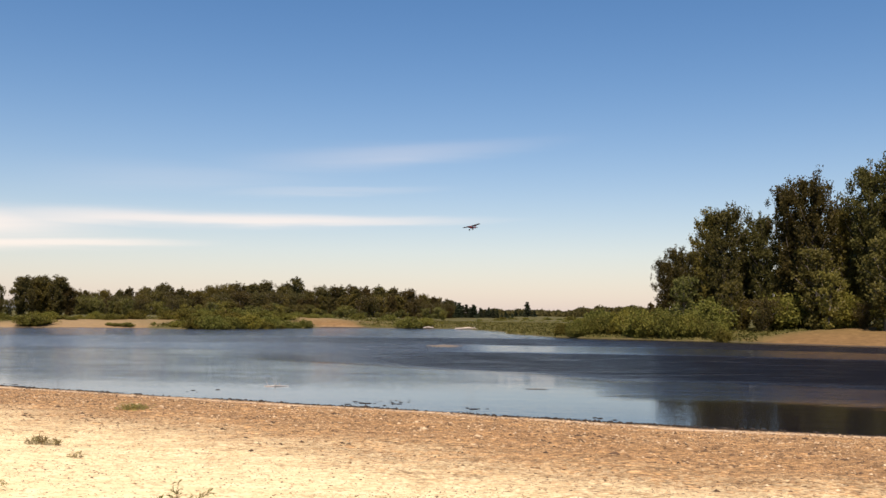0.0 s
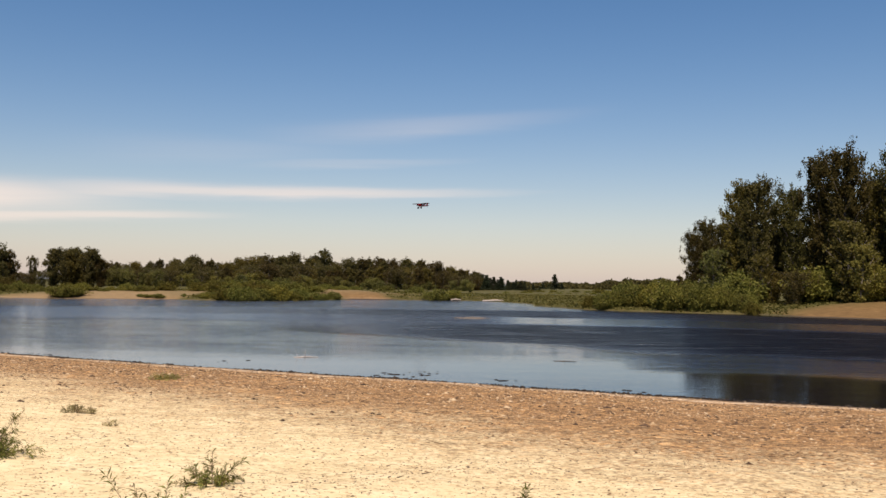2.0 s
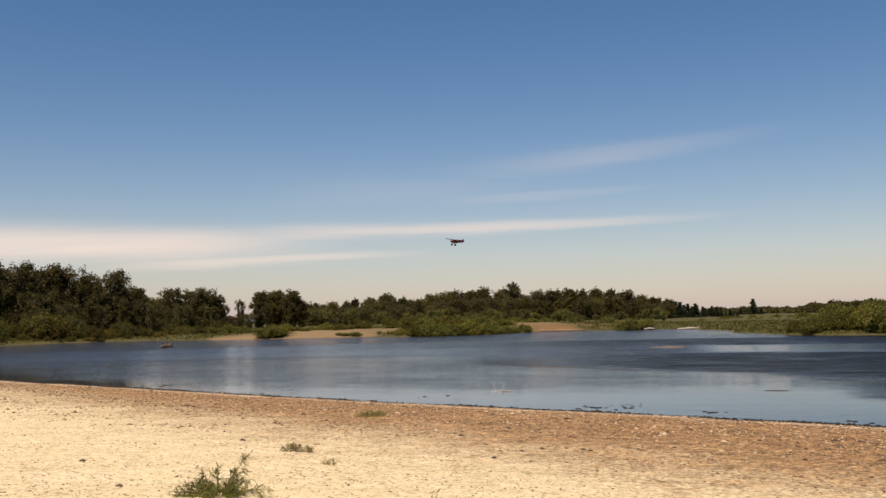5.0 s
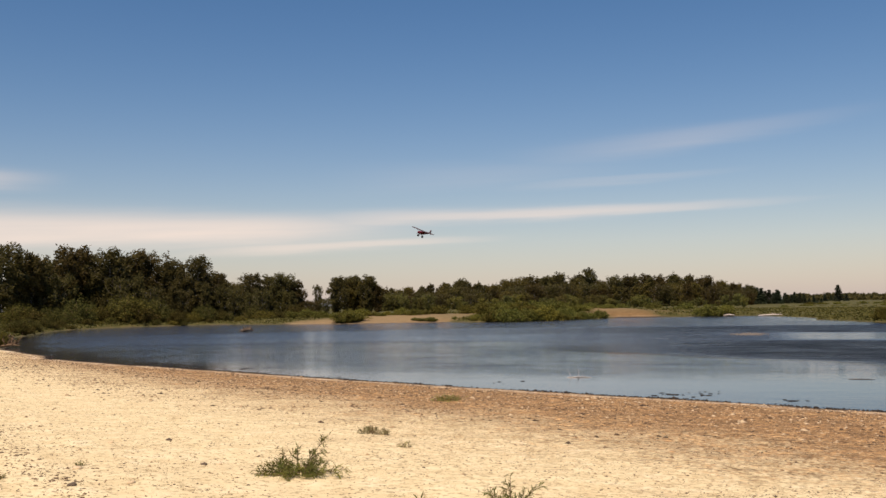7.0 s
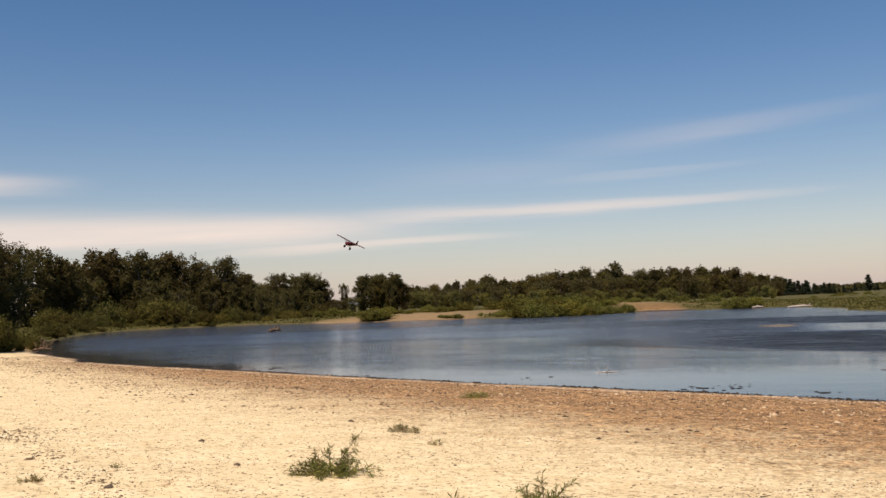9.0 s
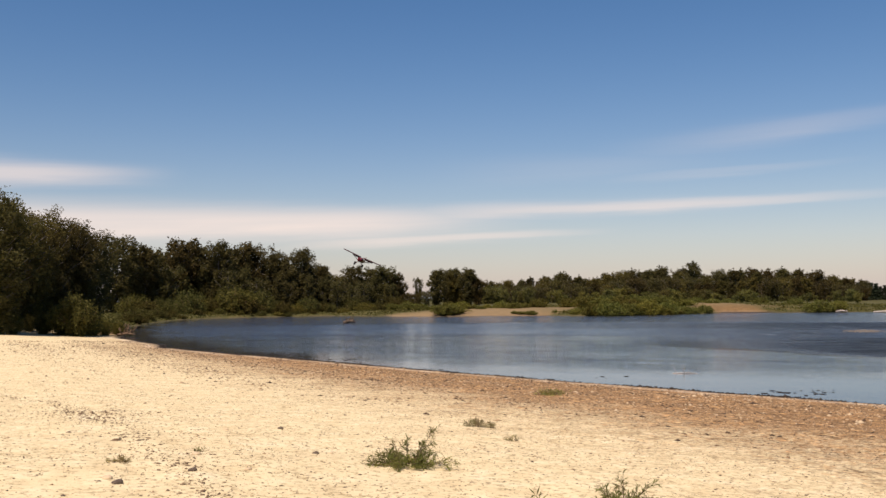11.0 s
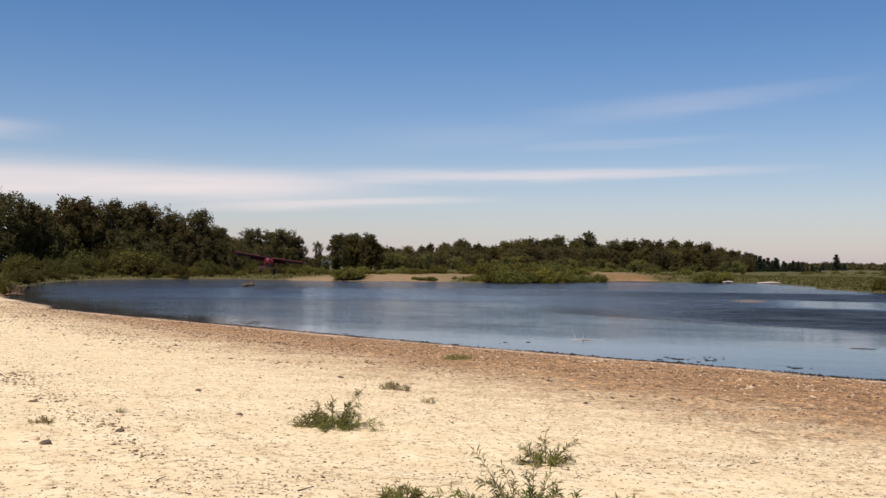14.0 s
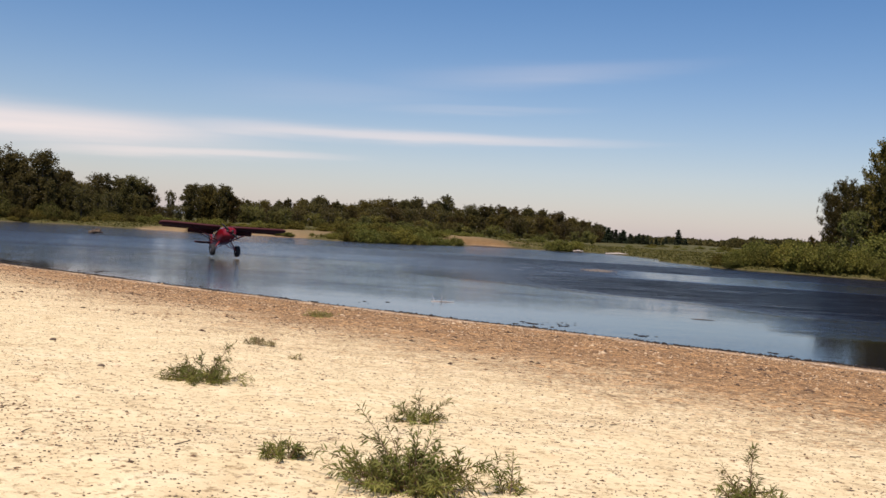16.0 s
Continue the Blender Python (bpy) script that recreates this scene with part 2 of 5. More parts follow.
def foliage_material(name, stops, light=0.35):
    mat, nt, p = material(name, 0.7, 0.1)
    node, m = chain(nt)
    geo = nt.nodes.new("ShaderNodeNewGeometry")
    info = nt.nodes.new("ShaderNodeObjectInfo")
    k = m("MULTIPLY_ADD", geo.outputs["Random Per Island"], 0.34, m("MULTIPLY", tex(nt, 0.35, 3, 0.6), 0.5))
    k = m("ADD", k, m("MULTIPLY_ADD", info.outputs["Random"], 0.44, -0.12))
    col = ramp(nt, k, stops)
    # some plants run to brown, some to yellow
    col = tint(nt, col, ramp(nt, info.outputs["Random"], [(0.0, (1.12, 0.94, 0.85)), (0.35, (1.0, 1.0, 1.0)), (0.7, (0.88, 1.0, 1.0)), (1.0, (1.1, 1.08, 0.85))]), 1.0, "MULTIPLY")
    nt.links.new(col, p.inputs["Base Color"])
    tr = nt.nodes.new("ShaderNodeBsdfTranslucent")
    nt.links.new(tint(nt, col, (1.0, 1.0, 0.45), 0.35, "MULTIPLY"), tr.inputs[0])
    mx = nt.nodes.new("ShaderNodeMixShader")
    mx.inputs[0].default_value = light
    out = nt.nodes["Material Output"]
    nt.links.new(p.outputs[0], mx.inputs[1])
    nt.links.new(tr.outputs[0], mx.inputs[2])
    nt.links.new(mx.outputs[0], out.inputs[0])
    return mat


def bark_material(name, a, b):
    mat, nt, p = material(name, 0.9, 0.2)
    n = tex(nt, 3.0, 6, 0.7, (1.0, 1.0, 0.25))
    nt.links.new(ramp(nt, n, [(0.3, a), (0.7, b)]), p.inputs["Base Color"])
    bump(nt, p, n, 0.6, 0.03)
    return mat


def stone_material():
    mat, nt, p = material("river_stones", 0.85, 0.3)
    geo = nt.nodes.new("ShaderNodeNewGeometry")
    col = ramp(nt, geo.outputs["Random Per Island"], [(0.0, (0.045, 0.030, 0.019)), (0.25, (0.10, 0.060, 0.034)), (0.45, (0.25, 0.155, 0.080)), (0.75, (0.42, 0.29, 0.155)), (1.0, (0.66, 0.52, 0.33))])
    col = tint(nt, col, ramp(nt, tex(nt, 30, 4), [(0.3, (0.7, 0.7, 0.7)), (0.7, (1, 1, 1))]), 0.6, "MULTIPLY")
    nt.links.new(col, p.inputs["Base Color"])
    return mat


def paint_material(name, col, rough=0.3, dirt=0.25, coat=0.4, metal=0.0):
    mat, nt, p = material(name, rough, 0.5, metal)
    p.inputs["Coat Weight"].default_value = coat
    n = tex(nt, 2.0, 6, 0.7)
    nt.links.new(tint(nt, col, tuple(c * 0.6 for c in col), ramp(nt, n, [(0.45, (0, 0, 0)), (0.8, (dirt,) * 3)])), p.inputs["Base Color"])
    return mat


GROUND = ground_material()
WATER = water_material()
LEAF_COTTON = foliage_material("cottonwood_leaves", [(0.0, (0.042, 0.037, 0.015)), (0.45, (0.080, 0.068, 0.025)), (0.85, (0.142, 0.114, 0.038))], 0.44)
LEAF_DARK = foliage_material("dark_leaves", [(0.0, (0.024, 0.024, 0.009)), (0.5, (0.066, 0.060, 0.018)), (0.9, (0.155, 0.130, 0.038))], 0.32)
LEAF_YOUNG = foliage_material("young_tree_leaves", [(0.0, (0.055, 0.060, 0.019)), (0.45, (0.118, 0.118, 0.036)), (0.85, (0.20, 0.178, 0.056))], 0.42)
LEAF_FIR = foliage_material("fir_needles", [(0.0, (0.024, 0.030, 0.017)), (0.6, (0.042, 0.052, 0.028)), (1.0, (0.065, 0.075, 0.038))], 0.15)
LEAF_WILLOW = foliage_material("willow_leaves", [(0.0, (0.058, 0.062, 0.015)), (0.5, (0.132, 0.132, 0.031)), (0.95, (0.235, 0.205, 0.055))], 0.42)
LEAF_OLIVE = foliage_material("olive_willow_leaves", [(0.0, (0.038, 0.038, 0.011)), (0.5, (0.086, 0.080, 0.021)), (0.95, (0.18, 0.148, 0.042))], 0.38)
LEAF_SHOOT = foliage_material("willow_shoot_leaves", [(0.0, (0.050, 0.055, 0.018)), (0.5, (0.135, 0.145, 0.036)), (0.95, (0.33, 0.30, 0.10))], 0.4)
LEAF_DRY = foliage_material("dry_stalks", [(0.0, (0.10, 0.08, 0.04)), (0.5, (0.22, 0.18, 0.08)), (0.95, (0.36, 0.30, 0.16))], 0.15)
TUFT = foliage_material("tuft_grass", [(0.0, (0.14, 0.14, 0.04)), (0.5, (0.26, 0.24, 0.08)), (0.9, (0.42, 0.36, 0.16))], 0.3)
GRASS = foliage_material("bank_grass", [(0.0, (0.050, 0.048, 0.013)), (0.5, (0.088, 0.080, 0.022)), (0.9, (0.17, 0.13, 0.044))], 0.3)
BARK = bark_material("grey_bark", (0.07, 0.06, 0.05), (0.22, 0.20, 0.17))
TWIG = bark_material("willow_twig", (0.10, 0.06, 0.035), (0.22, 0.15, 0.09))
DRIFT = bark_material("driftwood", (0.30, 0.26, 0.22), (0.68, 0.62, 0.54))
WETWOOD = bark_material("wet_wood", (0.04, 0.03, 0.022), (0.16, 0.12, 0.085))
STONE = stone_material()
WRACK = bark_material("wet_wrack", (0.012, 0.010, 0.008), (0.05, 0.04, 0.03))
RED = paint_material("red_aircraft_paint", (0.17, 0.002, 0.006), 0.35, 0.3, 0.3)
# darker copy of the red: the wing's underside shade is put into the colour
SHADED_RED = paint_material("shaded_red_wing_fabric", (0.045, 0.0015, 0.003), 0.8, 0.12, 0.0)
RUBBER = paint_material("tyre_rubber", (0.012, 0.012, 0.013), 0.85, 0.4, 0.0)
ALLOY = paint_material("bare_alloy", (0.55, 0.55, 0.56), 0.35, 0.3, 0.0, 1.0)
DARK = paint_material("dark_engine_metal", (0.012, 0.012, 0.012), 0.7, 0.3, 0.0)


def glass_material():
    mat, nt, p = material("cockpit_glass", 0.03, 0.5)
    p.inputs["Base Color"].default_value = (0.75, 0.85, 0.85, 1)
    p.inputs["Transmission Weight"].default_value = 0.85
    return mat


GLASS = glass_material()


# ---------------------------------------------------------------- mesh helpers
def mesh_from(name, verts, faces, mat, smooth=False):
    me = bpy.data.meshes.new(name)
    me.from_pydata([tuple(v) for v in verts], [], [tuple(f) for f in faces])
    me.materials.append(mat)
    if smooth:
        me.polygons.foreach_set("use_smooth", [True] * len(me.polygons))
    me.update()
    return me


def quads_mesh(name, corners, mat):
    """corners: n x 4 x 3 array, one loose quad each."""
    n = len(corners)
    me = bpy.data.meshes.new(name)
    me.vertices.add(n * 4)
    me.vertices.foreach_set("co", np.ascontiguousarray(corners, dtype=np.float32).ravel())
    me.loops.add(n * 4)
    me.loops.foreach_set("vertex_index", np.arange(n * 4, dtype=np.int32))
    me.polygons.add(n)
    me.polygons.foreach_set("loop_start", np.arange(0, n * 4, 4, dtype=np.int32))
    me.materials.append(mat)
    me.update(calc_edges=True)
    me.validate()
    return me


def link(name, me, parent=None, label="", kind=""):
    ob = new(name, me)
    if parent is not None:
        ob.parent = parent
    return tagged(ob, label=label, kind=kind)


def part(name, bm, mat, parent, label="", smooth=True):
    me = bpy.data.meshes.new(name)
    bm.to_mesh(me)
    bm.free()
    me.materials.append(mat)
    if smooth:
        me.polygons.foreach_set("use_smooth", [True] * len(me.polygons))
    return link(name, me, parent, label)


def tube(bm, pts, radii, sides=7):
    """A tapered tube along points, closed at both ends."""
    rings = []
    for i, p in enumerate(pts):
        a = Vector(pts[min(i + 1, len(pts) - 1)]) - Vector(pts[max(i - 1, 0)])
        q = a.to_track_quat("Z", "Y")
        rings.append([bm.verts.new(Vector(p) + q @ Vector((math.cos(s * math.tau / sides) * radii[i], math.sin(s * math.tau / sides) * radii[i], 0))) for s in range(sides)])
    for r0, r1 in zip(rings, rings[1:]):
        for s in range(sides):
            bm.faces.new((r0[s], r0[(s + 1) % sides], r1[(s + 1) % sides], r1[s]))
    bm.faces.new(rings[0][::-1])
    bm.faces.new(rings[-1])
    return bm


def loft(bm, rings):
    """Joins rings of equal length into a closed body."""
    vs = [[bm.verts.new(p) for p in r] for r in rings]
    n = len(vs[0])
    for a, b in zip(vs, vs[1:]):
        for s in range(n):
            bm.faces.new((a[s], a[(s + 1) % n], b[(s + 1) % n], b[s]))
    bm.faces.new(vs[0][::-1])
    bm.faces.new(vs[-1])
    bmesh.ops.recalc_face_normals(bm, faces=bm.faces)
    return bm


# ---------------------------------------------------------------- terrain
# The water's edge, as (x, y, slope of the bank, height of its top, green of the bank), once round the river.
SHORE = (
    (-66, 73, .06, 2.6, 0.1), (-57, 65.5, .06, 2.8, 0), (-48.7, 59.1, .0619, 3, 0), (-40, 54.2, .0619, 3, 0), (-33.2, 50.8, .0619, 3, 0),
    (-27.6, 48, .0619, 3, 0), (-18.6, 43.4, .0619, 3, 0), (-8.7, 38.8, .0619, 3, 0), (.4, 35, .0619, 3, 0), (7.7, 31.4, .0619, 3, 0),
    (13.6, 29.5, .0619, 3, 0), (30, 27, .0619, 3, 0), (70, 14, .0619, 3, 0), (160, -40, .06, 3, 0), (420, -160, .06, 3, 0.3))
SHORE_FAR = (
    (450, -60, .2, 3, .8), (170, 50, .2, 4, .3), (90, 100, .15, 4, .06), (66, 116, .13, 4, .03), (54.4, 124, .13, 4, .03), (46, 130, .15, 3.6, .05),
    (41, 141, .3, 1.2, 1), (34.9, 142, .35, 1, 1), (27.7, 147, .35, 1, 1), (18.8, 154, .3, .8, 1), (12, 176, .2, .7, 1))
SHORE_MID = (
    (13, 195, .2, .7, 1), (5, 222, .2, 1, 1), (-3, 224, .4, 1, 1), (-16, 216.5, .4, 1, 1), (-17.5, 215.5, .3, 3.0, .0), (-27, 214, .3, 3.0, .0), (-28.6, 211, .4, 1, 1), (-33, 200, .4, 1, 1),
    (-43.8, 183, .4, 1, 1), (-54.5, 182, .4, 1.0, 1), (-56.5, 182, .09, 1.6, 0), (-67, 180, .10, 1.8, 0), (-77, 175, .09, 1.7, 0.0), (-89, 176, .05, 1.2, 0), (-92, 179, .3, .9, 1),
    (-105, 184, .4, 1, 1), (-113, 175, .4, 1, 1), (-119, 163, .4, 1, 1), (-119, 147, .4, 1, 1), (-104, 121, .4, 1.2, 1), (-90, 100, .35, 1.3, .9), (-76, 84, .2, 1.5, .6))
RIVER = np.array(SHORE + SHORE_FAR + SHORE_MID, dtype=float)


def lumps(x, y, s, seed=0.0):
    """Cheap smooth unevenness from sines, about -1 to 1."""
    a = np.sin(x * s + 1.3 + seed) * np.cos(y * s * 1.17 + 0.4 + seed * 2)
    b = np.sin(x * s * 2.3 - y * s * 1.9 + seed * 3) * 0.5
    c = np.cos(x * s * 4.7 + y * s * 5.3 + seed) * 0.25
    return (a + b + c) / 1.75


def terrain(x, y):
    """Height, distance from the water's edge (positive on land) and green of the ground."""
    x, y = np.atleast_1d(np.asarray(x, float)), np.atleast_1d(np.asarray(y, float))
    xw, yw = x + 1.2 * lumps(x, y, 0.16), y + 0.8 * lumps(x, y, 0.19, 2.0)
    near = np.hypot(x, y) < 75
    xw, yw = np.where(near, x + 0.25 * lumps(x, y, 0.5), xw), np.where(near, y + 0.22 * lumps(x, y, 0.6, 2.0), yw)
    best, best_near = np.full(x.shape, 1e9), np.full(x.shape, 1e9)
    acc = np.zeros((4,) + x.shape)
    inside = np.zeros(x.shape, bool)
    n = len(RIVER)
    for i in range(n):
        a, b = RIVER[i], RIVER[(i + 1) % n]
        ex, ey = b[0] - a[0], b[1] - a[1]
        k = np.clip(((xw - a[0]) * ex + (yw - a[1]) * ey) / (ex * ex + ey * ey), 0, 1)
        d = np.hypot(xw - a[0] - k * ex, yw - a[1] - k * ey)
        best = np.minimum(best, d)
        if i < len(SHORE) - 1:
            best_near = np.minimum(best_near, d)
        wgt = 1 / (d + 0.4) ** 4
        acc[0] += wgt
        for j in range(3):
            acc[j + 1] += wgt * (a[2 + j] + (b[2 + j] - a[2 + j]) * k)
        cross = (a[1] > yw) != (b[1] > yw)
        with np.errstate(divide="ignore", invalid="ignore"):
            xi = a[0] + (yw - a[1]) * ex / (ey if ey else 1e-9)
        inside ^= cross & (xw < xi)
    slope, cap, green = acc[1] / acc[0], acc[2] / acc[0], acc[3] / acc[0]
    rise = cap * (1 - np.exp(-best * slope / cap))
    beach = np.minimum(best * 0.0619, 2.0) + np.clip(best - 34, 0, 30) * 0.012
    sand = np.clip(1 - (best_near - best) / 4, 0, 1)
    up = rise * (1 - sand) + beach * sand
    up = up + 0.035 * lumps(x, y, 0.9, 1.0) * np.clip(best / 3, 0, 1) + 0.18 * lumps(x, y, 0.07, 4.0) * np.clip(best / 20 - 0.5, 0, 1) * (1 - sand)
    up = up + np.where(np.hypot(x, y) > 60, 0.25 * lumps(x, y, 0.5, 3.0) * np.clip(best / 8, 0, 1) * green, 0)
    down = -np.minimum(best * 0.09, 2.2)
    z = np.where(inside, down, up)
    far = np.clip((best - 12 - 24 * (1 - green)) / 10, 0, 1) * (np.hypot(x + 0, y - 0) > 110)
    left = np.clip((np.hypot(x, y) - 84) / 8, 0, 1) * (x < -20) * (np.hypot(x, y) < 140)
    green = np.clip(np.maximum(np.maximum(green, far), left * (best > 12)), 0, 1)
    green = np.clip(green + 0.6 * lumps(x, y, 0.33, 5.0) * green * (1.2 - green), 0, 1)
    # far banks at negative x keep a little of the paler beach colour
    return z, np.where(inside, -best, best), green, (1 - sand) * np.where(x < 0, 0.85, 1.0)


def gz(x, y):
    return float(terrain(x, y)[0][0])


def build_ground():
    ang = np.concatenate([np.arange(-64, 40, 0.3), np.arange(40, 296, 4.0)])
    ang = np.radians(90 - ang)
    rad = np.concatenate([[0.05], np.geomspace(1.2, 330, 330), np.geomspace(345, 4800, 36)])
    x, y = np.outer(rad, np.cos(ang)), np.outer(rad, np.sin(ang))
    z, d, g, tan = terrain(x.ravel(), y.ravel())
    nr, na = x.shape
    i, j = np.meshgrid(np.arange(nr - 1), np.arange(na), indexing="ij")
    q = np.stack([i * na + j, i * na + (j + 1) % na, (i + 1) * na + (j + 1) % na, (i + 1) * na + j], -1).reshape(-1, 4)[:, ::-1]
    me = mesh_from("ground", np.stack([x.ravel(), y.ravel(), z], 1), q, GROUND, True)
    for name, v in (("shore", d), ("green", g), ("far_sand", tan)):
        me.attributes.new(name, "FLOAT", "POINT").data.foreach_set("value", v.astype(np.float32))
    tagged(new("ground", me), "pale dry silt beach with brown gravel strip and grassy far banks", "ground", kind="structure")


def build_water():
    ang = np.radians(90 - np.concatenate([np.arange(-64, 64, 1.0), np.arange(64, 296, 8.0)]))
    rad = np.geomspace(20, 700, 260)
    x, y = np.outer(rad, np.cos(ang)), np.outer(rad, np.sin(ang))
    nr, na = x.shape
    i, j = np.meshgrid(np.arange(nr - 1), np.arange(na), indexing="ij")
    q = np.stack([i * na + j, i * na + (j + 1) % na, (i + 1) * na + (j + 1) % na, (i + 1) * na + j], -1).reshape(-1, 4)[:, ::-1]
    me = mesh_from("water", np.stack([x.ravel(), y.ravel(), 0 * x.ravel()], 1), q, WATER)
    # how much the breeze ruffles the surface: calm under the near beach, rough in the open reach
    X, Y = x.ravel(), y.ravel()
    off = -terrain(X, Y)[1]
    r, az = np.hypot(X, Y), np.degrees(np.arctan2(-X, Y))
    rw = r + 2.2 * lumps(X, Y, 0.06) + 1.6 * lumps(0.25 * X, Y, 0.3, 2)

    def reach(v, lo, hi, soft_lo, soft_hi):
        a, b = np.clip((v - lo) / soft_lo + 0.5, 0, 1), np.clip((hi - v) / soft_hi + 0.5, 0, 1)
        return a * a * (3 - 2 * a) * b * b * (3 - 2 * b)

    near_edge = np.interp(az, (-30, -10, 0, 8, 16), (54, 56, 63, 70, 80))
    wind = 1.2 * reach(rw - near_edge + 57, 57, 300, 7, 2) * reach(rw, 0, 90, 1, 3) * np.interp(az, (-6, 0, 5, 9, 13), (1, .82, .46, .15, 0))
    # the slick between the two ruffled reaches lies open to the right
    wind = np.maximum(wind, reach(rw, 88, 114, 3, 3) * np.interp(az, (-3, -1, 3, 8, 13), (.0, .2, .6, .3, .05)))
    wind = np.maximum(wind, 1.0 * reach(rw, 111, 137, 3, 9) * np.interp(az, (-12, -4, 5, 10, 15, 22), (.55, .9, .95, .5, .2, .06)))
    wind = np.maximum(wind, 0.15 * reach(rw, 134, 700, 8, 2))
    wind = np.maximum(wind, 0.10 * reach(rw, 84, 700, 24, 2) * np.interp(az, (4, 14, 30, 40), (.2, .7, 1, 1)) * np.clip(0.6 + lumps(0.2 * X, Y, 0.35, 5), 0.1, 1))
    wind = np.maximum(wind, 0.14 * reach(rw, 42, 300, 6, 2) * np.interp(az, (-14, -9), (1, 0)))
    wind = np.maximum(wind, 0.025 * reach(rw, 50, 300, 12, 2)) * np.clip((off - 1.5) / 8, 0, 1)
    chop = np.maximum(reach(rw, np.interp(az, (-6, 2, 10, 24, 36), (58, 66, 84, 92, 96)), 900, np.interp(az, (-6, 10), (12, 34)), 2), np.clip(wind * 2, 0, 1))
    chop = chop * np.interp(az, (0, 7, 14), (1, .65, .45)) * (1 - 0.6 * reach(rw, 140, 900, 8, 2))
    chop = chop * (1 - 0.75 * reach(rw, 92, 110, 4, 4) * np.interp(az, (-3, -1), (1, 0))) * np.clip((off - 1) / 6, 0, 1)
    # rises to the left by bearing: sky brightness put into the water's colour
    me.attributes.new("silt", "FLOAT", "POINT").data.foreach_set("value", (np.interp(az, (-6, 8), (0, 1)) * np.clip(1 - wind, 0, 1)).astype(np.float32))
    me.attributes.new("chop", "FLOAT", "POINT").data.foreach_set("value", chop.astype(np.float32))
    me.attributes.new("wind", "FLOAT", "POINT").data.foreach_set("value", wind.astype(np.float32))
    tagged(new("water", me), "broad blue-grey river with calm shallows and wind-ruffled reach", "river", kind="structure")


build_ground()
build_water()


def build_ridge():
    """A low wooded ridge on the horizon, with distance haze mixed into its colour."""
    v, f = [], []
    n = 90
    for k in range(n):
        a = radians(70 - k * 120 / (n - 1))
        r = 3600
        h = 9 + 5 * math.sin(k * 0.45) + 3 * math.sin(k * 1.3 + 1)
        if k > 62:
            h += 6
        v += [(-math.sin(a) * r, math.cos(a) * r, -6), (-math.sin(a) * r, math.cos(a) * r, h), (-math.sin(a) * (r + 300), math.cos(a) * (r + 300), -6)]
    for k in range(n - 1):
        b = k * 3
        f += [(b, b + 3, b + 4, b + 1), (b + 1, b + 4, b + 5, b + 2)]
    mat, nt, p = material("ridge_painted_haze", 1.0, 0.0)
    # the pale blue-grey base colour carries the haze of distance
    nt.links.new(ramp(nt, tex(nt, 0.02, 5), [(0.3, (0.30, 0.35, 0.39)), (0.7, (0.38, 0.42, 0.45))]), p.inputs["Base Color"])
    tagged(new("backdrop", mesh_from("backdrop", v, f, mat)), "low wooded ridge on the far horizon, tinted blue-grey for haze", "hill", kind="structure")


build_ridge()


# ---------------------------------------------------------------- trees and shrubs
def leaf_quads(rng, centres, size, flat=0.0, ratio=0.6):
    """Loose leaf-clump quads of random turn about the given centres."""
    n = len(centres)
    a = rng.normal(size=(n, 3))
    a[:, 2] *= 1 - flat
    a /= np.linalg.norm(a, axis=1, keepdims=True)
    b = np.cross(a, rng.normal(size=(n, 3)))
    b /= np.linalg.norm(b, axis=1, keepdims=True)
    s = size * rng.uniform(0.6, 1.35, (n, 1))
    a, b = a * s, b * s * ratio
    return np.stack([centres - a, centres + b * 0.9 - a * 0.1, centres + a, centres - b * 0.9 + a * 0.1], 1)


def lobes_to_leaves(rng, lobes, per_m2, size):
    """lobes: rows of centre, radii. Leaves gather in the outer shell of each lobe, with gaps."""
    out = []
    for cx, cy, cz, rx, ry, rz in lobes:
        n = int(per_m2 * 4.2 * ((rx * ry + rx * rz + ry * rz) / 3))
        d = rng.normal(size=(n, 3))
        d /= np.linalg.norm(d, axis=1, keepdims=True)
        # tufts: pull directions towards a few sprays
        t = rng.normal(size=(max(6, n // 16), 3))
        t /= np.linalg.norm(t, axis=1, keepdims=True)
        d = d * 0.35 + t[rng.integers(0, len(t), n)]
        d /= np.linalg.norm(d, axis=1, keepdims=True)
        r = rng.uniform(0.62, 1.0, (n, 1)) ** 0.6 * rng.uniform(0.85, 1.15, (n, 1))
        out.append(np.array([cx, cy, cz]) + d * r * np.array([rx, ry, rz]))
    return leaf_quads(rng, np.concatenate(out), size)


def tufts_to_leaves(rng, tufts, count, size):
    """tufts: rows of centre and radius. Leaves thin out from each tuft's heart."""
    c = np.array([t[:3] for t in tufts])
    r = np.array([t[3] for t in tufts])
    n = np.maximum(6, (count * (r / r.mean()) ** 1.6).astype(int))
    k = np.repeat(np.arange(len(c)), n)
    off = np.clip(rng.normal(0, 0.5, (len(k), 3)), -1.05, 1.05)
    off[:, 2] *= 1.25
    return leaf_quads(rng, c[k] + off * r[k][:, None], size)


